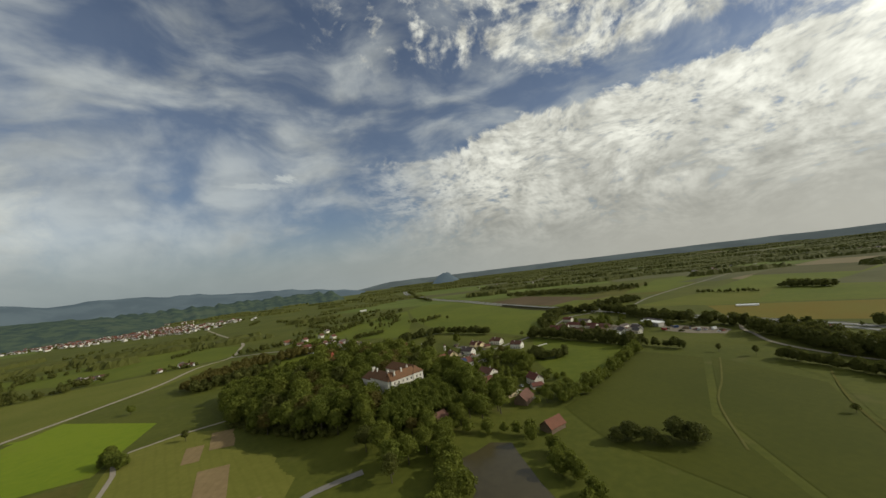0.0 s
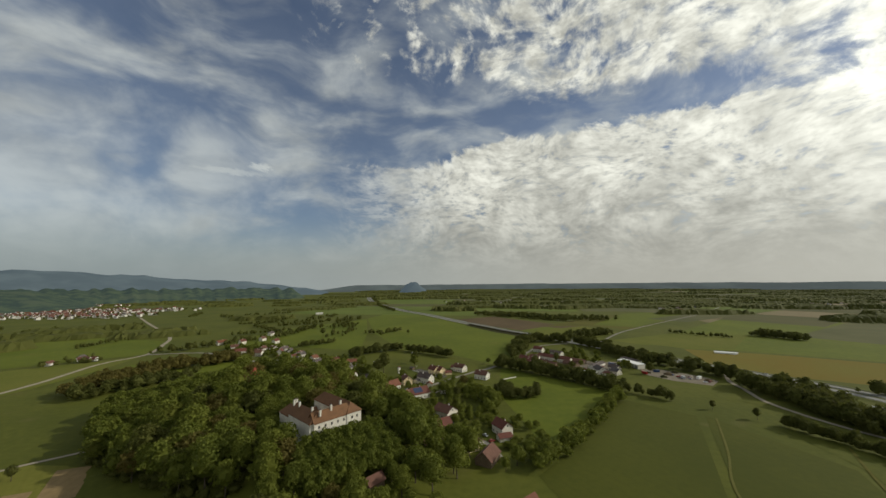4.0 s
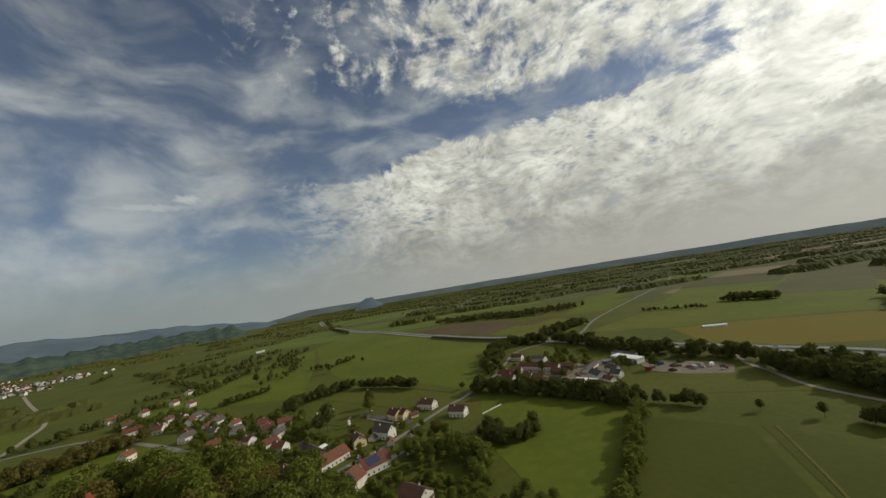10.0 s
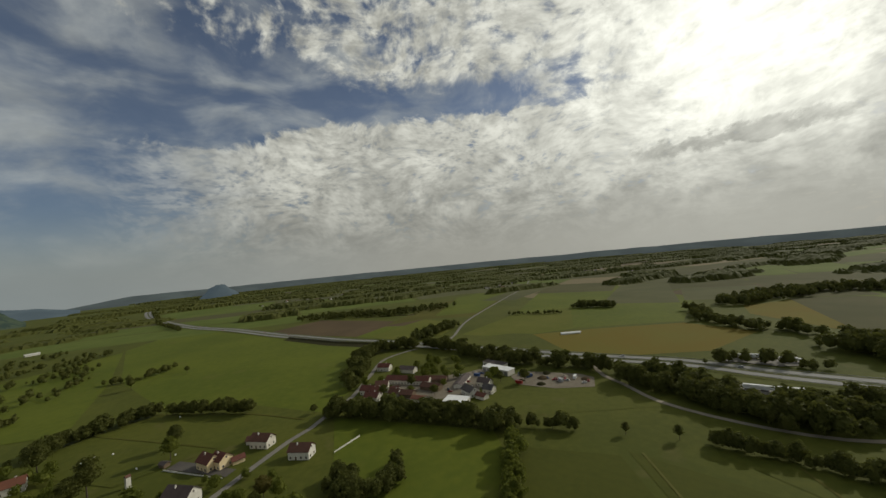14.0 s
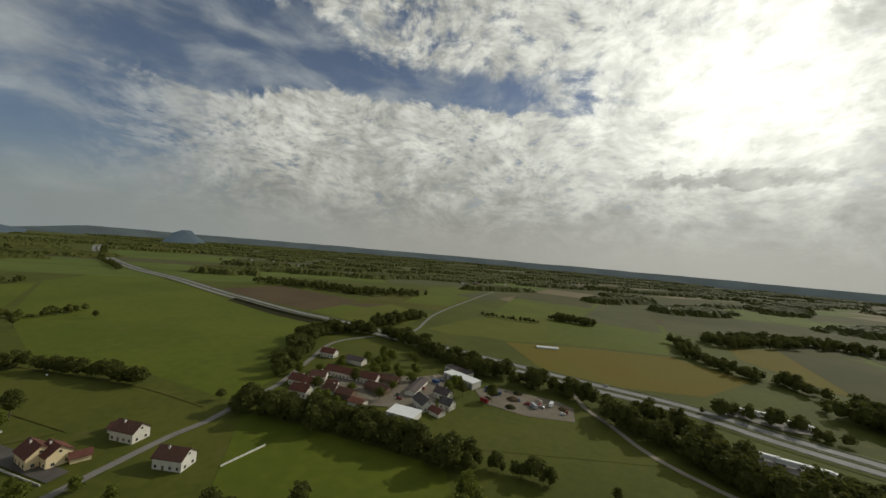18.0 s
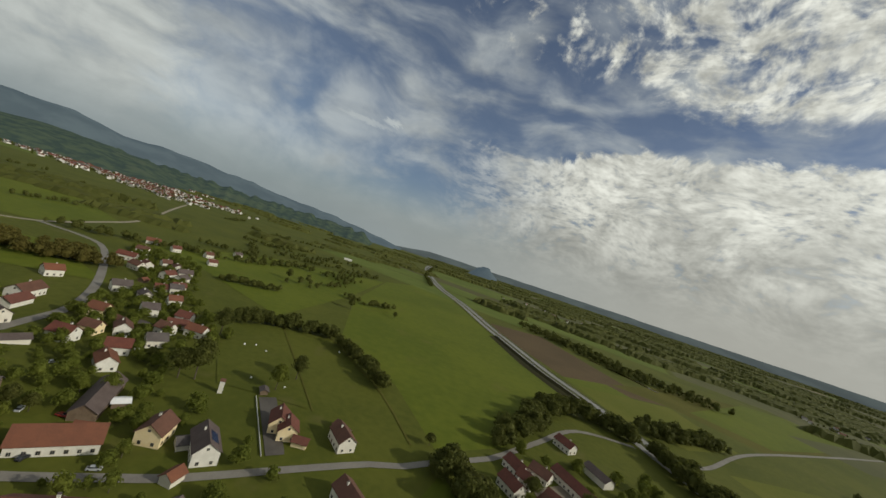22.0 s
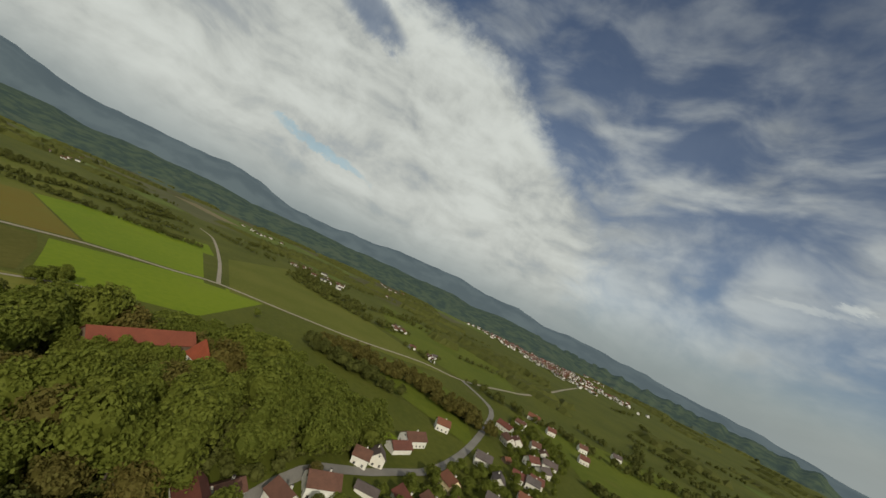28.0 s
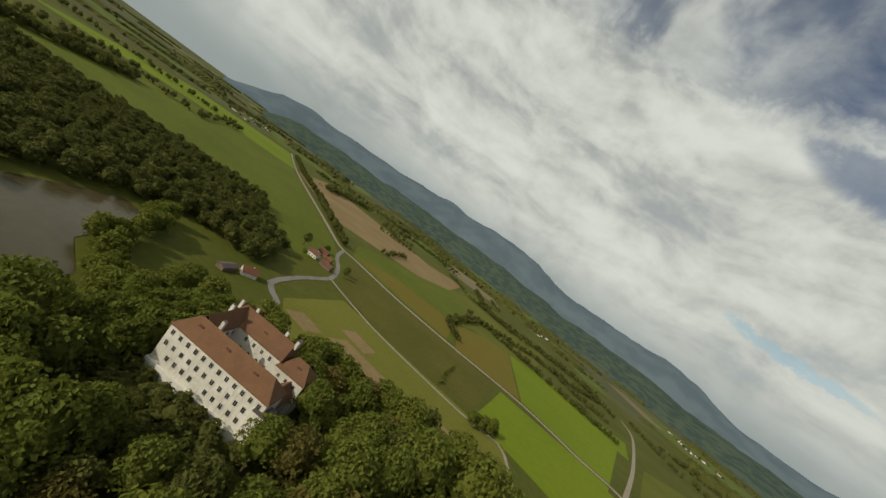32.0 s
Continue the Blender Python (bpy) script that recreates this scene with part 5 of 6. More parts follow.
# ---- vehicles ----
def truck(x, y, az, tint):
    t = new("truck")
    t.matrix_basis = Matrix.Translation((x, y, 0.6)) @ Matrix.Rotation(radians(az), 4, "Z")
    tagged(t, "white articulated truck parked at the motorway rest area", "truck", "parked trucks")
    part("trailer", box_data("trailer", -7.0, 5.2, -1.25, 1.25, 1.1, 3.9, tint), t)
    part("cab", box_data("cab", 5.7, 7.8, -1.2, 1.2, 0.6, 3.4, TARP), t)
    part("windscreen", box_data("windscreen", 7.78, 7.84, -1.05, 1.05, 1.9, 2.9, GLASS), t)
    wheel = bpy.data.meshes.new("wheel")
    bm = bmesh.new()
    bmesh.ops.create_cone(bm, cap_ends=True, segments=14, radius1=0.5, radius2=0.5, depth=0.35, matrix=Matrix.Rotation(math.pi / 2, 4, "X"))
    bm.to_mesh(wheel)
    bm.free()
    wheel.materials.append(TILE_GREY)
    for wx in (-5.5, -4.2, -2.9, 3.4, 6.8):
        for wy in (-1.1, 1.1):
            part("wheel", wheel, t, "", Matrix.Translation((wx, wy, 0.5)))


for x, y, az in ((427, 340, -58), (433, 333, -58), (438, 311, -62), (350, 305, -60), (354, 296, -60), (360, 285, -60)):
    truck(x, y, az, TARP)
field("rest_area", [(408, 352), (436, 350), (452, 312), (440, 296), (420, 312)], ASPHALT, "grey asphalt lorry park of a rest area", 0.5)
field("rest_area", [(338, 318), (354, 318), (374, 284), (364, 272), (348, 288)], ASPHALT, "grey asphalt lorry park of a rest area", 0.5)

CAR_PAINT = [material("car_paint_" + n, lambda g, c=c: c, 0.3, 0.2, 0.5) for n, c in (("white", (0.7, 0.7, 0.7)), ("silver", (0.42, 0.43, 0.44)), ("black", (0.03, 0.03, 0.035)), ("red", (0.30, 0.03, 0.025)), ("blue", (0.04, 0.08, 0.2)))]
RUBBER = material("tyre_rubber", lambda g: (0.02, 0.02, 0.02), 0.85)


def loft(name, sections, mat):
    """A closed body through cross-sections: x, half width, bottom, top."""
    v, f = [], []
    for x, w, z0, z1 in sections:
        v += [(x, -w, z0), (x, w, z0), (x, w, z1 - 0.1), (x, w * 0.86, z1), (x, -w * 0.86, z1), (x, -w, z1 - 0.1)]
    for i in range(len(sections) - 1):
        for k in range(6):
            a, b = i * 6 + k, i * 6 + (k + 1) % 6
            f.append((a, b, b + 6, a + 6))
    m = len(v) - 6
    f += [(5, 4, 3, 2, 1, 0), tuple(range(m, m + 6))]
    return mesh_of(name, v, f, mat)


def wheel_mesh(r, w):
    n, v, f = 12, [], []
    for y in (-w / 2, w / 2):
        v += [(r * math.cos(6.2832 * i / n), y, r * math.sin(6.2832 * i / n)) for i in range(n)]
    f = [(i, (i + 1) % n, n + (i + 1) % n, n + i) for i in range(n)] + [tuple(range(n))[::-1], tuple(range(n, 2 * n))]
    return mesh_of("wheel", v, f, RUBBER)


CAR_WHEEL = wheel_mesh(0.32, 0.22)
CAR_GLASS = loft("cabin", [(-1.75, 0.62, 0.85, 1.0), (-1.1, 0.68, 0.85, 1.44), (0.35, 0.68, 0.85, 1.46), (1.15, 0.64, 0.85, 0.98)], GLASS)
CAR_BODY = [loft("body", [(-2.15, 0.78, 0.32, 0.72), (-1.95, 0.86, 0.25, 0.92), (0.9, 0.88, 0.25, 0.94), (2.0, 0.84, 0.25, 0.78), (2.2, 0.74, 0.32, 0.6)], m) for m in CAR_PAINT]
CAR_ROOF = [loft("roof", [(-1.15, 0.66, 1.38, 1.47), (0.3, 0.66, 1.38, 1.49)], m) for m in CAR_PAINT]
CAR_WORDS = ("white", "silver", "black", "dark red", "dark blue")


def car(x, y, az, k, where, z=0.42):
    c = new("car")
    c.matrix_basis = Matrix.Translation((x, y, z)) @ Matrix.Rotation(radians(az), 4, "Z")
    tagged(c, CAR_WORDS[k] + " passenger car " + where, "car", "cars of the village and roads")
    body = part("body", CAR_BODY[k], c)
    part("cabin", CAR_GLASS, c, "dark glazed cabin")
    part("roof", CAR_ROOF[k], c)
    for wx in (-1.35, 1.4):
        for wy in (-0.76, 0.76):
            part("wheel", CAR_WHEEL, c, "", Matrix.Translation((wx, wy, 0.32)))


rnd_c = random.Random(8)
for x, y, az in ((-26, 399, 37), (-45, 391, 102), (-61, 411, 21), (-73, 405, 126), (-104, 433, 68), (-135, 459, 62), (17, 296, 23), (33, 288, 120), (-21, 366, 128), (13, 308, 32), (-126, 452, 117), (-172, 495, 141), (-99, 470, 59), (-113, 490, 25), (36, 279, 13)):
    car(x, y, az, rnd_c.randrange(5), "parked beside a house")
for i in range(16):
    x, y = rnd_c.choice(((266, 424), (276, 405), (216, 478), (184, 462), (255, 451), (231, 489)))
    car(x + rnd_c.uniform(-9, 9), y + rnd_c.uniform(-9, 9), rnd_c.uniform(0, 360), rnd_c.randrange(5), "parked in the works yard", 0.5)
lane = smooth_line(MWAY, 6.0)
for i in range(34):
    k = rnd_c.randrange(30, len(lane) - 60)
    if lane[k].y > 2300:
        continue
    t = (lane[k + 1] - lane[k]).normalized()
    side = rnd_c.choice((-9.5, -5.8, 5.8, 9.5))
    p = lane[k] + Vector((-t.y, t.x)) * side
    car(p.x, p.y, math.degrees(math.atan2(t.y, t.x)) + (180 if side > 0 else 0), rnd_c.randrange(5), "on the motorway carriageway", 0.52)

def mast(x, y, h):
    m = new("power_mast")
    m.location = (x, y, 0)
    tagged(m, "tall dark wooden power mast in the fields", "mast")
    n, v, f = 8, [], []
    for z, r in ((-0.5, 0.35), (h, 0.2)):
        v += [(r * math.cos(6.2832 * i / n), r * math.sin(6.2832 * i / n), z) for i in range(n)]
    f = [(i, (i + 1) % n, n + (i + 1) % n, n + i) for i in range(n)] + [tuple(range(n, 2 * n))]
    part("pole", mesh_of("pole", v, f, WOOD), m)
    part("crossarm", box_data("crossarm", -1.6, 1.6, -0.12, 0.12, h - 1.2, h - 0.9, WOOD), m)


mast(502, 168, 26)


def heap(x, y, r, h, mat, label):
    v, f, n = [], [], 12
    for j, (q, z) in enumerate(((1.0, -0.1), (0.72, 0.45), (0.4, 0.8), (0.05, 1.0))):
        for i in range(n):
            a = 6.2832 * i / n
            k = 1 + 0.25 * noise.noise(Vector((x + math.cos(a), y + math.sin(a), j * 0.6)))
            v.append((r * q * k * math.cos(a), r * q * k * math.sin(a), h * z))
    f = [(j * n + i, j * n + (i + 1) % n, (j + 1) * n + (i + 1) % n, (j + 1) * n + i) for j in range(3) for i in range(n)] + [tuple(range(3 * n, 4 * n))]
    ob = tagged(new("earth_mound", mesh_of("heap", v, f, mat)), label, "heap", "heaps of the works yard")
    ob.location = (x, y, 0.45)


for x, y, r, h, mat in ((251, 422, 4, 2.0, SOIL), (263, 432, 5, 2.4, BROWN), (280, 421, 3.5, 1.6, GRAVEL), (245, 441, 3, 1.5, SOIL), (287, 404, 4, 1.8, BROWN), (229, 494, 3, 1.4, GRAVEL), (275, 439, 4, 2.2, SOIL)):
    heap(x, y, r, h, mat, "mound of earth and rubble in the works yard")


def container(x, y, az, mat, label):
    b = new("container")
    b.matrix_basis = Matrix.Translation((x, y, 0.48)) @ Matrix.Rotation(radians(az), 4, "Z")
    tagged(b, label, "container", "containers of the works yard")
    part("box", box_data("box", -3.0, 3.0, -1.2, 1.2, 0.1, 2.5, mat), b)
    rib = box_data("rib", -0.08, 0.08, -1.26, 1.26, 0.1, 2.54, mat)
    for i in range(7):
        part("rib", rib, b, "", Matrix.Translation((-2.85 + i * 0.95, 0, 0)))


for x, y, az, mat, word in ((257, 443, 0, CAR_PAINT[4], "blue"), (239, 437, -70, CAR_PAINT[3], "red"), (283, 412, 28, TARP, "white"), (268, 415, 71, CAR_PAINT[1], "grey"), (211, 490, -51, TARP, "white"), (224, 482, -55, CAR_PAINT[4], "blue"), (193, 452, 19, CAR_PAINT[1], "grey")):
    container(x, y, az, mat, word + " steel container in the works yard")

# ---- noise wall, field walls, bales ----
wl = [q for q in smooth_line(MWAY, 10.0) if 712 < q.y < 930]
v, f = [], []
for i, q in enumerate(wl):
    t = (wl[min(i + 1, len(wl) - 1)] - wl[max(i - 1, 0)]).normalized()
    n = Vector((-t.y, t.x))
    for s, z in ((-28, 0.35), (-20, 1.2), (-16, 3.6), (-15, 3.6), (-14.5, 0.4)):
        w = q + n * s
        v.append((w.x, w.y, z))
    if i:
        f += [(5 * i - 5 + k, 5 * i + k, 5 * i + k + 1, 5 * i - 4 + k) for k in range(4)]
tagged(new("noise_bank", mesh_of("noise_bank", v, f, SOIL)), "dark overgrown noise bank beside the motorway", "embankment", kind="structure")


def low_wall(a, b, h, label, mat=FARWALL):
    a, b = Vector(a), Vector(b)
    d = b - a
    ob = new("field_wall", box_data("field_wall", 0, d.length, -0.12, 0.12, -0.2, h, mat))
    ob.matrix_basis = Matrix.Translation((a.x, a.y, 0)) @ Matrix.Rotation(math.atan2(d.y, d.x), 4, "Z")
    tagged(ob, label, "wall")


low_wall((72, 425), (92, 436), 1.1, "low white garden wall beside a meadow")
low_wall((10, 439), (-24, 477), 0.8, "low pale wall between a drive and a meadow")
field("drive", [(11.5, 440), (17, 446), (-6, 473), (-16, 484), (-22.5, 477.5)], DARK_ASPHALT, "dark asphalt drive beside yellow houses", 0.3)
field("drive", [(-26, 389), (-3, 383), (11, 395), (-12, 387)], GRAVEL, "pale farmyard drive", 0.3)


def bale(x, y):
    bm = bmesh.new()
    bmesh.ops.create_cone(bm, cap_ends=True, segments=16, radius1=0.55, radius2=0.55, depth=1.1, matrix=Matrix.Rotation(math.pi / 2, 4, "X"))
    bmesh.ops.bevel(bm, geom=[e for e in bm.edges if len(e.link_faces) == 2 and e.calc_face_angle() > 0.8], offset=0.12, segments=2, affect="EDGES")
    me = bpy.data.meshes.new("silage_bale")
    bm.to_mesh(me)
    bm.free()
    me.materials.append(TARP)
    ob = tagged(new("silage_bale", me), "white wrapped silage bale lying in a meadow", "bale", "silage bales")
    ob.matrix_basis = pose(x, y, 0.6, 0, 0, x * 17 % 180)


for x, y in ((-77, 529), (-72, 535), (-61, 532), (-40, 492), (-20, 497), (-28, 584)):
    bale(x, y)

# ---- far town and hamlets ----
def block_houses(name, label, spots, seed):
    rnd = random.Random(seed)
    me = bpy.data.meshes.new(name)
    v, f, mi = [], [], []
    for x, y in spots:
        L, W, e = rnd.uniform(9, 18), rnd.uniform(8, 11), rnd.uniform(4.5, 7)
        t, a = e + rnd.uniform(3, 4.5), rnd.uniform(0, math.pi)
        c, s, k = math.cos(a), math.sin(a), len(v)
        for px in (-L / 2, L / 2):
            for py, pz in ((-W / 2, -1), (W / 2, -1), (W / 2, e), (0, t), (-W / 2, e)):
                v.append((x + px * c - py * s, y + px * s + py * c, pz))
        f += [(k, k + 1, k + 2, k + 3, k + 4), (k + 9, k + 8, k + 7, k + 6, k + 5), (k, k + 4, k + 9, k + 5), (k + 1, k + 6, k + 7, k + 2), (k + 2, k + 7, k + 8, k + 3), (k + 3, k + 8, k + 9, k + 4)]
        r = rnd.choice((1, 1, 2, 3))
        mi += [0, 0, 0, 0, r, r]
    me.from_pydata(v, [], f)
    for m in (FARWALL, TILE_RED, TILE_BROWN, TILE_GREY):
        me.materials.append(m)
    me.polygons.foreach_set("material_index", mi)
    tagged(new(name, me), label, "town", kind="stuff")


rnd_t = random.Random(21)
town = []
for cx, cy, sx, sy, n in ((-1640, 1330, 80, 55, 90), (-1450, 1340, 90, 55, 130), (-1250, 1370, 80, 55, 110), (-1090, 1310, 60, 45, 60), (-1330, 1570, 90, 50, 70), (-1080, 1550, 60, 40, 40), (-2050, 1640, 170, 80, 110), (-1850, 1900, 180, 70, 90), (-2400, 2150, 220, 90, 90)):
    town += [(rnd_t.gauss(cx, sx), rnd_t.gauss(cy, sy)) for _ in range(n)]
block_houses("far_town", "distant town of white houses with red roofs", town, 3)
hamlet = []
for cx, cy, n, sp in ((-965, 350, 18, 50), (-945, 412, 10, 35), (-1360, 630, 14, 60), (-632, 557, 8, 25), (-508, 563, 6, 18), (-1520, 125, 12, 60), (-1240, -390, 12, 60), (-153, -1095, 12, 70), (900, 1330, 14, 90), (420, 1900, 20, 160), (1500, 1300, 12, 120), (-1700, 700, 16, 120)):
    for i in range(n):
        x, y = rnd_t.gauss(cx, sp), rnd_t.gauss(cy, sp * 0.7)
        house("house", "distant white farmhouse with a tiled roof", x, y, rnd_t.uniform(0, 180), rnd_t.uniform(10, 18), 9.5, rnd_t.uniform(4, 6), rnd_t.uniform(8, 9.5), FARWALL, rnd_t.choice((TILE_RED, TILE_BROWN, TILE_BROWN, TILE_GREY)), 0, chimney=False, group="distant farmhouses", category="house", size=0.76)
        hamlet.append((x, y))
house("barn", "long white barn far out in the fields", -368, 1284, 29, 22, 9, 3.4, 5.2, FARWALL, FARWALL, 0, chimney=False, category="barn")
house("greenhouse", "long low white greenhouse roof in a field", 419, 535, -32, 26, 5, 1.6, 2.6, TARP, TARP, 0, chimney=False, category="greenhouse", group="greenhouses")
field("pond", [(300, 1007), (330, 983), (365, 946), (377, 949), (347, 983), (317, 1014)], WATER, "pale reedy pond far out on the plain", 0.24)
field("pond", [(274, 1029), (294, 1015), (304, 1021), (284, 1036)], WATER, "small pale pond far out on the plain", 0.24)


# ---- planting ----
BUILT = []
for h in HOUSES:
    for k in (-1, -0.5, 0, 0.5, 1):
        reach = k * max(0.0, h[5] / 2 - h[6] / 2)
        BUILT.append((h[2] + reach * math.cos(radians(h[4])), h[3] + reach * math.sin(radians(h[4])), h[6] / 2 + 3.4))


def free(x, y, pad=0.0):
    return all((x - a) ** 2 + (y - b) ** 2 > (r + pad) ** 2 for a, b, r in BUILT)


LANES = [q for pts, w, m, l in ROADS[:3] for q in smooth_line(pts, 6.0)]


def off_road(x, y, d=5.0):
    return all((q.x - x) ** 2 + (q.y - y) ** 2 > d * d for q in LANES)


rnd_h = random.Random(11)
back = []
for x, y in scatter(HILL_WOOD, 10.6, rnd_h, [CASTLE_CLEAR, CASTLE_FRONT, MANOR_FRONT]):
    if not free(x, y, 1.0) or not off_road(x, y, 6):
        continue
    if x > -170 and y < 372:
        near = min(1.0, math.hypot(x + 68, y - 250) / 60)
        fx, fy = x + 67, y - 230
        out, run = 0.60 * fx - 0.80 * fy, 0.80 * fx + 0.60 * fy
        if 0 < out < 30 and -12 < run < 40:
            continue
        low = (0.40, 0.80) if x + y > 186 else (0.52, 0.64)
        plant(x, y, scale=1.25 * (low[0] + low[1] * near) * (0.8 if x > -45 and y > 290 else 1.0), rnd=rnd_h)
    else:
        back.append((x, y, rnd_h.uniform(15, 22), rnd_h.uniform(5.6, 7.4)))
E_WOOD = [(-37, 341), (-6, 352), (55, 327), (81, 294), (71, 266), (52, 246), (23, 248), (5, 269), (-4, 309)]
east = [(x, y, rnd_h.uniform(4, 8) * (1.4 if x < 0 else 1.0), rnd_h.uniform(2.4, 3.6)) for x, y in scatter(E_WOOD, 7.2, rnd_h) if free(x, y, 0.4) and off_road(x, y, 4.5) and rnd_h.random() < 0.55 + 0.4 * (x < 0)]
wood("garden_trees", "dense trees between the hill and the village houses", east, LEAF, 5, 1.9)
POND_WOOD = [(-89, 212), (-66, 174), (-57, 160), (-39, 185), (-23, 211), (9, 220), (23, 248), (10, 273), (-23, 264), (-31, 229)]
for x, y in scatter(POND_WOOD, 12.0, rnd_h, [CASTLE_CLEAR]):
    fx, fy = x + 67, y - 230
    out, run = 0.60 * fx - 0.80 * fy, 0.80 * fx + 0.60 * fy
    if free(x, y) and not (0 < out < 9 and -8 < run < 34):
        plant(x, y, scale=0.62 if 0 < out < 34 and -14 < run < 42 else 1.15, rnd=rnd_h)
front_trees = [(-67 + 0.80 * u + 0.60 * w, 230 + 0.60 * u - 0.80 * w, rnd_h.uniform(12.6, 15.4) + 0.10 * w, rnd_h.uniform(3.6, 4.8)) for u in range(-10, 40, 5) for w in range(6, 30, 5)]
wood("castle_trees", "low green trees below the castle facade", front_trees, LEAF, 8, 1.9)
manor_trees = [(-140 + u * math.cos(radians(137)) - w * math.sin(radians(137)), 317 + u * math.sin(radians(137)) + w * math.cos(radians(137)), rnd_h.uniform(15.0, 17.4), rnd_h.uniform(3.2, 4.4)) for u in range(-26, 27, 4) for w in (-15, -8, 8, 15) if abs(u) < 24 or abs(w) < 10] + [(-140 + u * math.cos(radians(137)), 317 + u * math.sin(radians(137)), 16.8, 4.0) for u in (-23.5, 23.5)]
wood("manor_trees", "dense green trees round the manor buildings", manor_trees, LEAF, 9, 2.0)
apron = [(x, y, rnd_h.uniform(2.5, 6.0), rnd_h.uniform(1.8, 3.0)) for x, y in scatter(CASTLE_FRONT, 4.4, rnd_h)]
under = [(x, y, rnd_h.uniform(4, 8), rnd_h.uniform(2.4, 3.6)) for x, y in scatter(HILL_WOOD, 6.2, rnd_h, [CASTLE_CLEAR]) if free(x, y, -1.2) and off_road(x, y, 4.0)]
wood("undergrowth", "dense undergrowth of the hill wood", under, LEAF_DARK, 7, 0.6)
wood("castle_shrubs", "dense dark shrubs below the castle front", apron, LEAF_DARK, 6, 1.6)
wood("hill_wood", "dense mixed wood on the castle hill", back, LEAF, 1, 2.0)
POND = [(-27, 204), (14, 198), (18, 176), (23, 150), (29, 130), (26, 104), (2, 84), (-22, 70), (-46, 60), (-68, 74), (-46, 112), (-29, 130), (-21, 150), (-26, 178)]
S_WOOD = [(43, 112), (24, 100), (0, 82), (-43, 60), (-66, 70), (-101, 96), (-130, 39), (-114, -9), (-126, -82), (-74, -105), (-10, -137), (32, -150), (126, -190), (165, -150), (150, -48), (115, 11), (90, 19)]
spots = [(x, y, rnd_h.uniform(11, 17), rnd_h.uniform(4.5, 6.3)) for x, y in scatter(S_WOOD, 10, rnd_h, [POND])]
spots = [s for s in spots if free(s[0], s[1]) and all((q.x - s[0]) ** 2 + (q.y - s[1]) ** 2 > 60 for q in smooth_line(ROADS[5][0], 6.0))]
wood("pond_wood", "dense dark green wood beyond the pond", spots, LEAF_DARK, 2, 1.3)
banks = along([(-40, 84), (-38, 104), (-30, 128), (-22, 150), (-29, 176), (-32, 200)], 3.2, 5, rnd_h, (10, 15)) + along([(31, 106), (36, 135), (30, 165), (22, 198)], 6, 4, rnd_h, (8, 12)) + along([(-30, 210), (-4, 207), (14, 204)], 6, 3, rnd_h, (6, 10))
wood("bank_trees", "green trees along the pond bank", banks, LEAF, 3, 1.7)

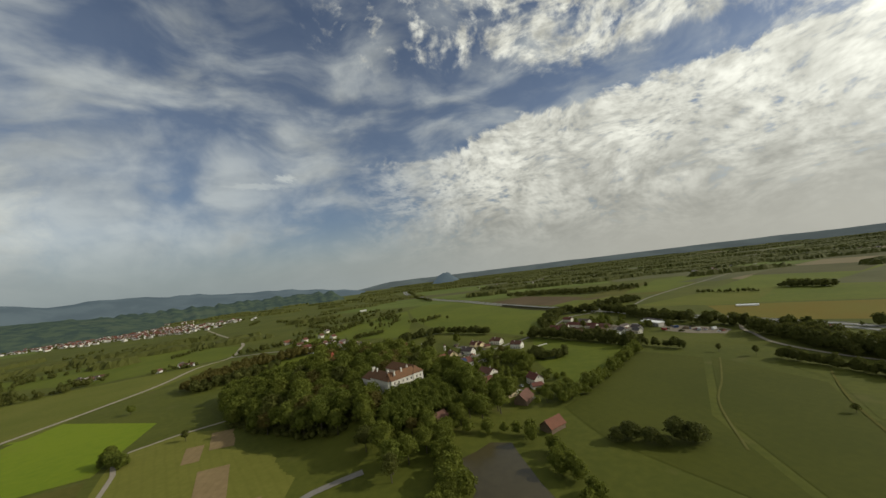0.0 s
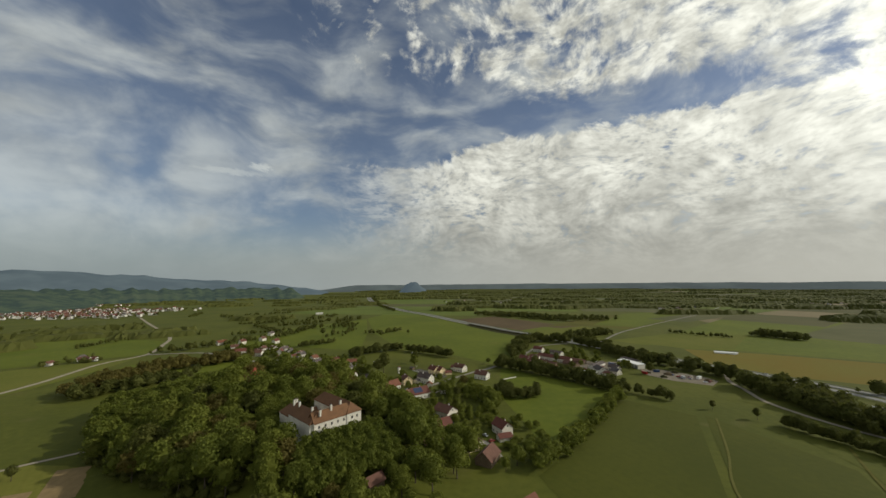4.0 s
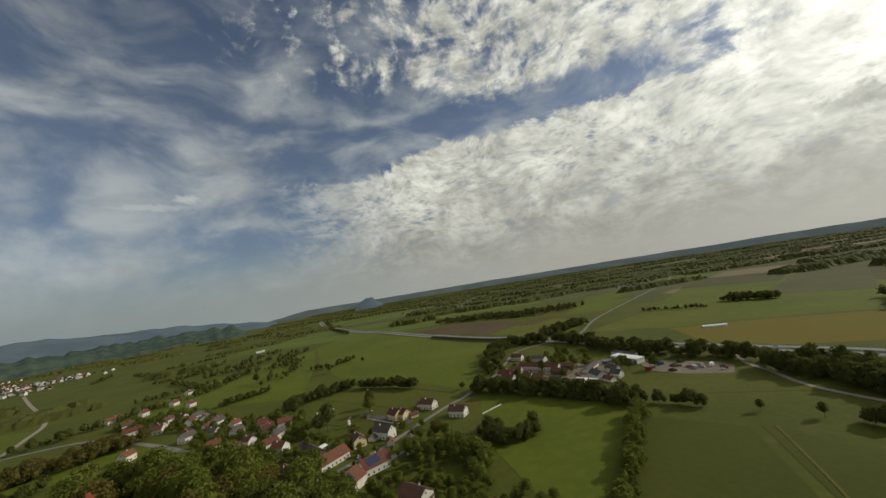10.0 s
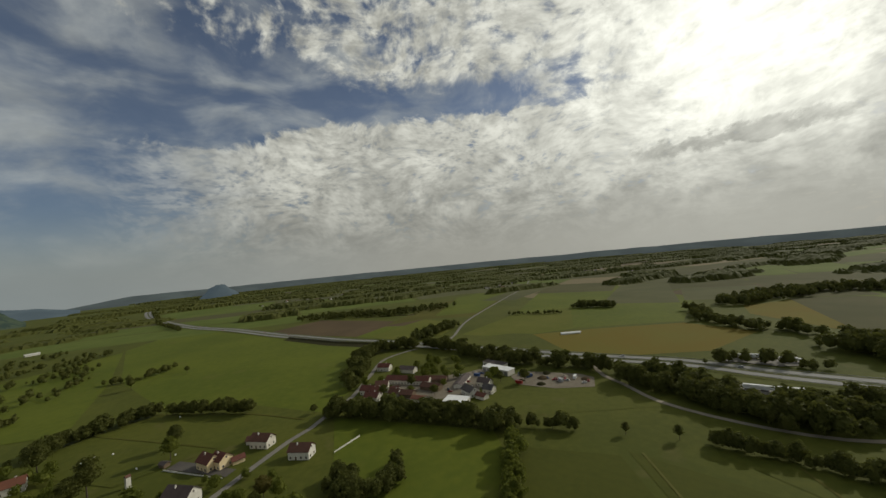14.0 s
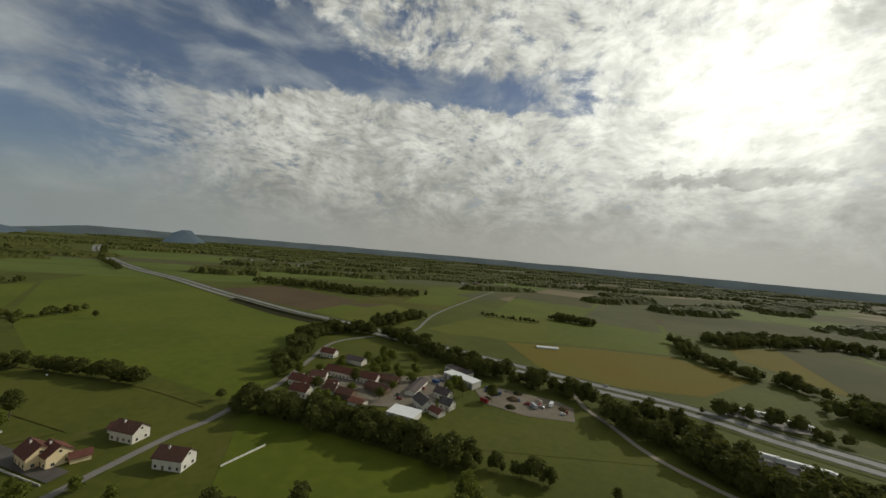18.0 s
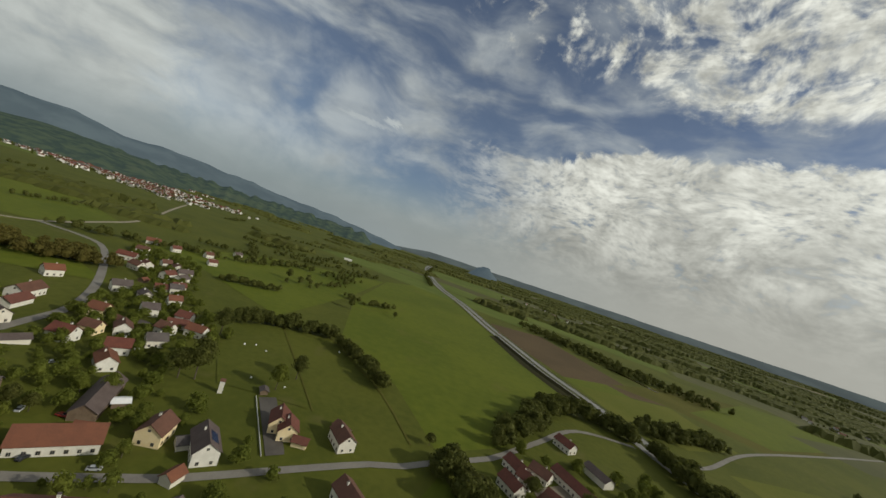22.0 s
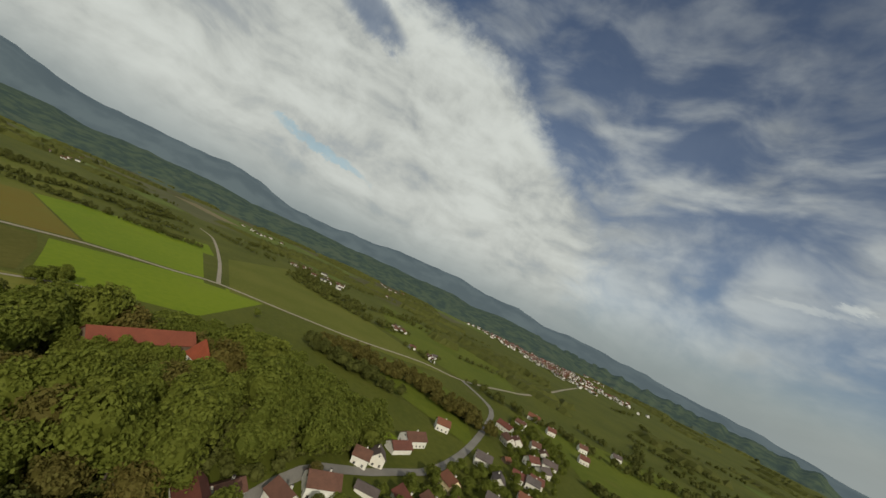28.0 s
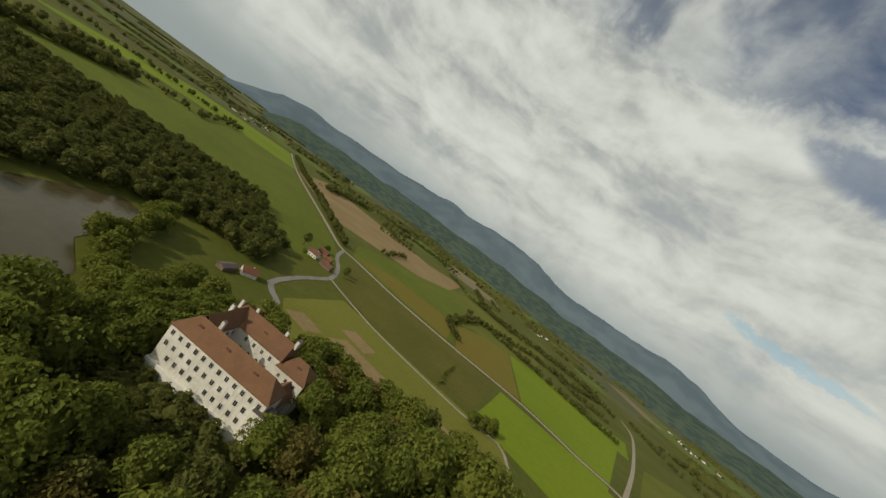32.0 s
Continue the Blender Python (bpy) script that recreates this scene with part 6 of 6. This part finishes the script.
BELTS = [
    ("tree_belt", "dark tree belt along a stream beside the works", [(81, 489), (102, 471), (124, 444), (144, 426), (158, 401), (171, 378)], 4.5, 5, (9, 14), LEAF_DARK),
    ("tree_belt", "dark trees along the field stream", [(173, 396), (190, 370), (210, 345)], 11, 1, (7, 10), LEAF_DARK),
    ("tree_belt", "bushes along the field stream", [(251, 289), (260, 255), (268, 227), (273, 212)], 4, 3, (5, 9), LEAF_DARK),
    ("tree_belt", "dark wood between the works and the motorway", [(118, 540), (135, 590), (157, 650), (205, 668), (252, 635), (263, 556), (275, 491), (300, 449), (320, 407)], 5.5, 8, (9, 14), LEAF_DARK),
    ("tree_belt", "dark grove beyond the motorway bridge", [(261, 689), (306, 719), (350, 733)], 3.5, 10, (8, 13), LEAF_DARK),
    ("tree_belt", "long dark wood beyond the ripe fields", [(724, 470), (795, 466), (933, 411), (979, 301), (998, 172)], 4, 22, (9, 15), LEAF_DARK),
    ("tree_belt", "wood strip in the southern meadows", [(212, -268), (166, -274), (91, -355), (60, -420)], 4, 14, (9, 14), LEAF_DARK),
    ("tree_belt", "scattered hedge trees of the southern meadows", [(252, -239), (99, -547), (-25, -440), (-121, -652), (333, -840)], 17, 14, (6, 11), LEAF_DARK),
    ("tree_belt", "tree rows of the southern valley", [(-330, -560), (-480, -700), (-700, -760), (-900, -900)], 8, 12, (7, 12), LEAF_DARK),
    ("tree_belt", "dark wood beside the rest area", [(315, 382), (317, 354), (312, 322), (303, 288), (321, 258), (360, 246)], 3.2, 13, (10, 15), LEAF_DARK),
    ("tree_belt", "dark wood beyond the motorway", [(511, 301), (518, 268), (494, 244)], 1.8, 16, (11, 16), LEAF_DARK),
    ("tree_belt", "trees in a row between fields beyond the motorway", [(656, 495), (581, 435), (552, 385), (575, 348), (550, 322)], 7, 8, (8, 13), LEAF_DARK),
    ("tree_belt", "trees round the lorry park", [(394, 354), (420, 331), (433, 283)], 8, 5, (8, 12), LEAF_DARK),
    ("tree_belt", "hedge of trees along the meadow", [(164, 357), (139, 327), (113, 296), (92, 275)], 5, 3, (6, 10), LEAF),
    ("tree_belt", "hedge of trees along the meadow", [(92, 275), (75, 259), (56, 245)], 6, 4, (8, 12), LEAF),
    ("tree_belt", "dense dark trees behind the village", [(63, 378), (73, 391), (67, 368), (85, 369), (100, 380)], 4, 5, (6, 9), LEAF_DARK),
    ("tree_belt", "trees along the garden edge", [(15, 379), (30, 377), (46, 367), (50, 346), (37, 328)], 6, 4, (7, 11), LEAF),
    ("tree_belt", "dark row of trees across the meadow", [(-119, 562), (-101, 580), (-80, 597), (-49, 610)], 4, 5, (8, 12), LEAF_DARK),
    ("tree_belt", "row of dark trees in the meadow", [(-36, 600), (-18, 585), (2, 571), (27, 545)], 6, 2, (8, 12), LEAF_DARK),
    ("tree_belt", "thick dark hedge in the meadow", [(-217, 653), (-170, 694)], 4, 3, (5, 8), LEAF_DARK),
    ("tree_belt", "brown wood strip behind the village", [(-352, 400), (-340, 452), (-326, 512), (-292, 542), (-262, 562)], 3.4, 11, (9, 14), LEAF_RUST),
    ("tree_belt", "wood beside the road bend", [(-338, 394), (-306, 430), (-283, 471)], 5, 9, (8, 12), LEAF_DARK),
    ("tree_belt", "hedge along the farm track", [(-273, 222), (-261, 219), (-246, 215)], 5, 3, (5, 9), LEAF),
    ("tree_belt", "hedge between fields", [(-244, 178), (-269, 156), (-296, 139)], 9, 1, (2, 4), LEAF),
    ("tree_belt", "hedge between fields beyond the road", [(-361, 63), (-383, 12)], 5, 4, (4, 7), LEAF_DARK),
    ("tree_belt", "trees along the far road", [(-242, -92), (-250, -195), (-266, -350), (-272, -553), (-310, -860)], 8, 4, (6, 11), LEAF_DARK),
    ("tree_belt", "tree row beyond the crop field", [(-536, -104), (-586, 47), (-631, 186)], 7, 6, (5, 9), LEAF_DARK),
    ("tree_belt", "far hedge across the fields", [(-847, -403), (-749, -273), (-700, -181), (-872, -58), (-886, 41)], 9, 6, (6, 11), LEAF_DARK),
    ("tree_belt", "trees along the pasture", [(-591, 526), (-601, 471), (-652, 401), (-735, 323)], 8, 10, (6, 11), LEAF_DARK),
    ("tree_belt", "trees of the pasture hedges", [(-425, 617), (-372, 674), (-291, 772), (-273, 906)], 10, 8, (6, 10), LEAF_DARK),
    ("tree_belt", "scattered trees of the pasture", [(-177, 754), (-188, 951), (-240, 893), (-212, 1109), (-359, 981), (-299, 1230)], 22, 18, (6, 10), LEAF_DARK),
    ("tree_belt", "trees along a ditch", [(-131, 796), (-92, 791), (-66, 828)], 10, 4, (5, 9), LEAF_DARK),
    ("tree_belt", "trees along the motorway", [(-119, 1350), (-210, 1650), (-345, 2380)], 16, 6, (6, 11), LEAF_DARK),
    ("tree_belt", "wood beyond the motorway", [(176, 1184), (259, 1111), (353, 1014), (468, 988)], 3.2, 30, (7, 12), LEAF_DARK),
    ("tree_belt", "small dark grove in a crop field", [(606, 684), (621, 654), (636, 624)], 2.2, 8, (8, 12), LEAF_DARK),
    ("tree_belt", "row of bushes in a crop field", [(479, 740), (520, 680), (543, 661)], 8, 2, (4, 7), LEAF_DARK),
    ("tree_belt", "long hedge beyond the tan field", [(-377, -830), (-522, -765), (-610, -700), (-705, -662), (-895, -572)], 7, 7, (6, 10), LEAF_DARK),
    ("tree_belt", "long hedge across the far fields", [(-390, 6), (-523, -66), (-679, -33), (-744, 34), (-857, 57)], 7, 6, (5, 9), LEAF_DARK),
    ("tree_belt", "dark wood beside the hamlet", [(-917, 331), (-821, 348), (-733, 404), (-659, 479)], 7, 16, (8, 13), LEAF_DARK),
]
for k, (nm, label, pts, gap, wide, hh, mat) in enumerate(BELTS):
    sp = [s for s in along(pts, gap * (0.32 if mat is LEAF_DARK else 0.4), wide * 1.2, rnd_h, (hh[0] * 0.6, hh[1] * 1.25)) if free(s[0], s[1], -1.0) and off_road(s[0], s[1], 4)]
    if sp:
        wood(nm, label, sp, mat, 40 + k, 1.3 if math.hypot(pts[0][0], pts[0][1] - 310) < 380 else 0.8)

# far woods of the plain and the foothills
def canopies(name, label, woods, cell, seed):
    """Closed woods seen from afar: bumpy roofs of leaves that fall to the ground at an uneven edge."""
    rnd = np.random.default_rng(seed)
    vs, fs, n = [], [], 0
    for x, y, a, b, turn, h in woods:
        nu, nv = max(5, int(2 * a / cell)), max(4, int(2 * b / cell))
        u, v = np.meshgrid(np.linspace(-1, 1, nu), np.linspace(-1, 1, nv))
        r = np.maximum(np.abs(u) ** 1.5, 0) + np.abs(v) ** 1.7 + 0.28 * np.sin(u * 7 + seed + x) + 0.2 * rnd.standard_normal(u.shape)
        z = h * np.clip((1.05 - r) * 4, 0, 1) * (0.72 + 0.42 * rnd.random(u.shape))
        z[0, :] = z[-1, :] = 0
        z[:, 0] = z[:, -1] = 0
        px = u * a + rnd.uniform(-0.35, 0.35, u.shape) * cell
        py = v * b + rnd.uniform(-0.35, 0.35, u.shape) * cell
        c, s = math.cos(turn), math.sin(turn)
        vs.append(np.stack([x + px * c - py * s, y + px * s + py * c, z - 0.3], -1).reshape(-1, 3))
        i = np.arange(nu * nv).reshape(nv, nu)
        q = np.stack([i[:-1, :-1], i[:-1, 1:], i[1:, 1:], i[1:, :-1]], -1).reshape(-1, 4)
        zz = z.reshape(-1)
        fs.append(q[zz[q].max(1) > 0.5] + n)
        n += nu * nv
    tagged(new(name, arrays_mesh(name, np.vstack(vs), np.vstack(fs), LEAF_DARK)), label, "woods", kind="stuff")


far, woods = [], []
for x, y in hamlet:
    far += [(x + rnd_h.uniform(-16, 16), y + rnd_h.uniform(-16, 16), rnd_h.uniform(4, 9), rnd_h.uniform(2.2, 4.0)) for _ in range(5)]
far = [q for q in far if all((q[0] - x) ** 2 + (q[1] - y) ** 2 > 70 for x, y in hamlet)]
for _ in range(330):
    a = rnd_h.uniform(-120, 14)
    d = 1050 + 3500 * rnd_h.random() ** 0.75
    x, y = -math.sin(radians(a)) * d + 40, math.cos(radians(a)) * d + 150
    size = 0.5 + d / 2600
    if (x < 760 and y < 1150) or abs(x + 12 + (y - 1100) * 0.22) < 90 and y < 2600:
        continue
    woods.append((x, y, rnd_h.uniform(60, 230) * size, rnd_h.uniform(24, 85) * size, rnd_h.uniform(-0.45, 0.2), rnd_h.uniform(9, 15)))
for _ in range(230):
    a = rnd_h.uniform(12, 168)
    d = rnd_h.uniform(800, 2700)
    x, y = -math.sin(radians(a)) * d, math.cos(radians(a)) * d + 200
    if (-1080 < x and -640 < y < 660) or (-1850 < x < -560 and 950 < y < 1750) or (x > -420 and y < 1500):
        continue
    woods.append((x, y, rnd_h.uniform(40, 150), rnd_h.uniform(14, 50), radians(a) + rnd_h.uniform(-0.5, 0.5), rnd_h.uniform(8, 14)))
for _ in range(120):
    a, d = radians(rnd_h.uniform(150, 235)), rnd_h.uniform(1250, 3300)
    x, y = -math.sin(a) * d, math.cos(a) * d + 200
    if y < -980:
        woods.append((x, y, rnd_h.uniform(40, 150), rnd_h.uniform(12, 40), rnd_h.uniform(-0.4, 0.4), rnd_h.uniform(8, 13)))
canopies("far_woods", "hazy dark woods far out in the valley", woods, 7.5, 4)
far += [(x + rnd_h.uniform(-25, 25), y + rnd_h.uniform(-25, 25), rnd_h.uniform(6, 11), rnd_h.uniform(2.5, 4.5)) for x, y in town for _ in range(2)]
for _ in range(46):
    a = rnd_h.uniform(20, 150)
    d = rnd_h.uniform(640, 1300)
    x, y = -math.sin(radians(a)) * d, math.cos(radians(a)) * d + 200
    if -700 < x and -200 < y < 640:
        continue
    far += along([(x, y), (x + rnd_h.uniform(-120, 120), y + rnd_h.uniform(30, 160))], 5.5, 7, rnd_h, (6, 11))
wood("far_woods", "distant dark hedges and trees of the farmland", far, LEAF_DARK, 90, 0.5)

# gardens and lone trees, each a thing of its own
LONE = [(-266, 222, 0, 0.95), (-234, 250, 3, 0.75), (-357, 334, 5, 1.0), (201, 185, 2, 0.5), (84, 265, 1, 0.8), (-57, 468, 3, 1.4), (-63, 463, 2, 1.2), (-98, 528, 3, 1.1), (-22, 491, 0, 0.95), (-70, 449, 5, 0.8), (-86, 466, 2, 0.7), (-80, 463, 3, 0.6), (-213, 773, 3, 0.9), (-205, 22, 2, 0.8), (-198, 34, 0, 0.7), (-160, -6, 3, 0.8), (-192, -22, 2, 0.9), (-154, 24, 5, 0.9),
        (73, 504, 2, 0.6), (-22, 512, 3, 0.8), (-44, 779, 3, 0.7), (-94, 740, 3, 0.7), (190, 369, 2, 0.6), (198, 358, 2, 0.6), (207, 348, 2, 0.6), (226, 325, 3, 0.55), (242, 302, 3, 0.5), (45, 248, 0, 0.85), (54, 254, 1, 0.7), (37, 242, 5, 1.0),
        (-119, 403, 4, 0.7), (-66, 431, 0, 0.7), (-73, 424, 1, 0.6), (-73, 366, 4, 0.8), (-88, 359, 0, 0.8), (-26, 408, 5, 0.8), (-21, 386, 5, 0.9), (8, 378, 1, 0.8), (15, 368, 0, 0.7), (30, 399, 4, 0.8), (37, 393, 0, 0.7), (132, 497, 2, 0.9), (160, 497, 3, 0.9), (168, 467, 2, 0.8), (229, 451, 3, 0.7), (245, 436, 2, 0.8), (228, 525, 0, 0.9), (210, 558, 0, 0.9)]
yard_trees = [(rnd_h.uniform(126, 244), rnd_h.uniform(455, 552), rnd_h.uniform(5, 11), rnd_h.uniform(2.6, 4.4)) for _ in range(70)]
yard_trees = [q for q in yard_trees if free(q[0], q[1], 0.3) and off_road(q[0], q[1], 4) and not inside(q[0], q[1], [(150, 461), (203, 485), (238, 498), (247, 484), (195, 440)])]
wood("yard_trees", "green trees standing among the works buildings", yard_trees, LEAF, 15, 1.5)
for x, y, k, s in LONE:
    plant(x, y, k, s, rnd_h)
thicket = [(68, 182, 8, 4.6), (75, 182, 10, 5.2), (83, 175, 9, 5.0), (78, 183, 8, 4.4), (88, 171, 6, 3.4), (97, 175, 13, 5.6), (103, 170, 12, 5.4), (100, 178, 10, 4.6), (108, 173, 9, 4.2)]
wood("field_thicket", "dense dark thicket standing alone in a meadow", thicket, LEAF_DARK, 12, 2.2)
wood("field_thicket", "round dark bushes beside a meadow ditch", [(153, 102, 10, 5.0), (157, 103, 8, 4.2), (150, 107, 7, 3.6)], LEAF_DARK, 13, 2.2)
GARDEN = [(-70, 367), (-20, 328), (49, 333), (45, 395), (28, 438), (-19, 447), (-67, 452), (-89, 526), (-136, 552), (-194, 596), (-274, 681), (-340, 643), (-262, 590), (-206, 553), (-171, 478), (-125, 429), (-102, 399)]
n = 0
garden = []
for x, y in scatter(GARDEN, 8.0, rnd_h):
    if free(x, y, -1.5) and off_road(x, y, 4.5) and rnd_h.random() < (0.52 if y < 462 else 0.85):
        if y < 450 and n < 55:
            plant(x, y, rnd_h.choice((5, 5, 0, 2, 5)), rnd_h.uniform(0.38, 0.75), rnd_h)
            n += 1
        else:
            h = rnd_h.uniform(2.8, 9.0)
            garden.append((x, y, h, h * rnd_h.uniform(0.34, 0.48)))
wood("garden_trees", "green trees and shrubs of the village gardens", garden, LEAF, 70, 1.5)
for p in PROTOS:
    for o in (*p.children_recursive, p):
        bpy.data.objects.remove(o)
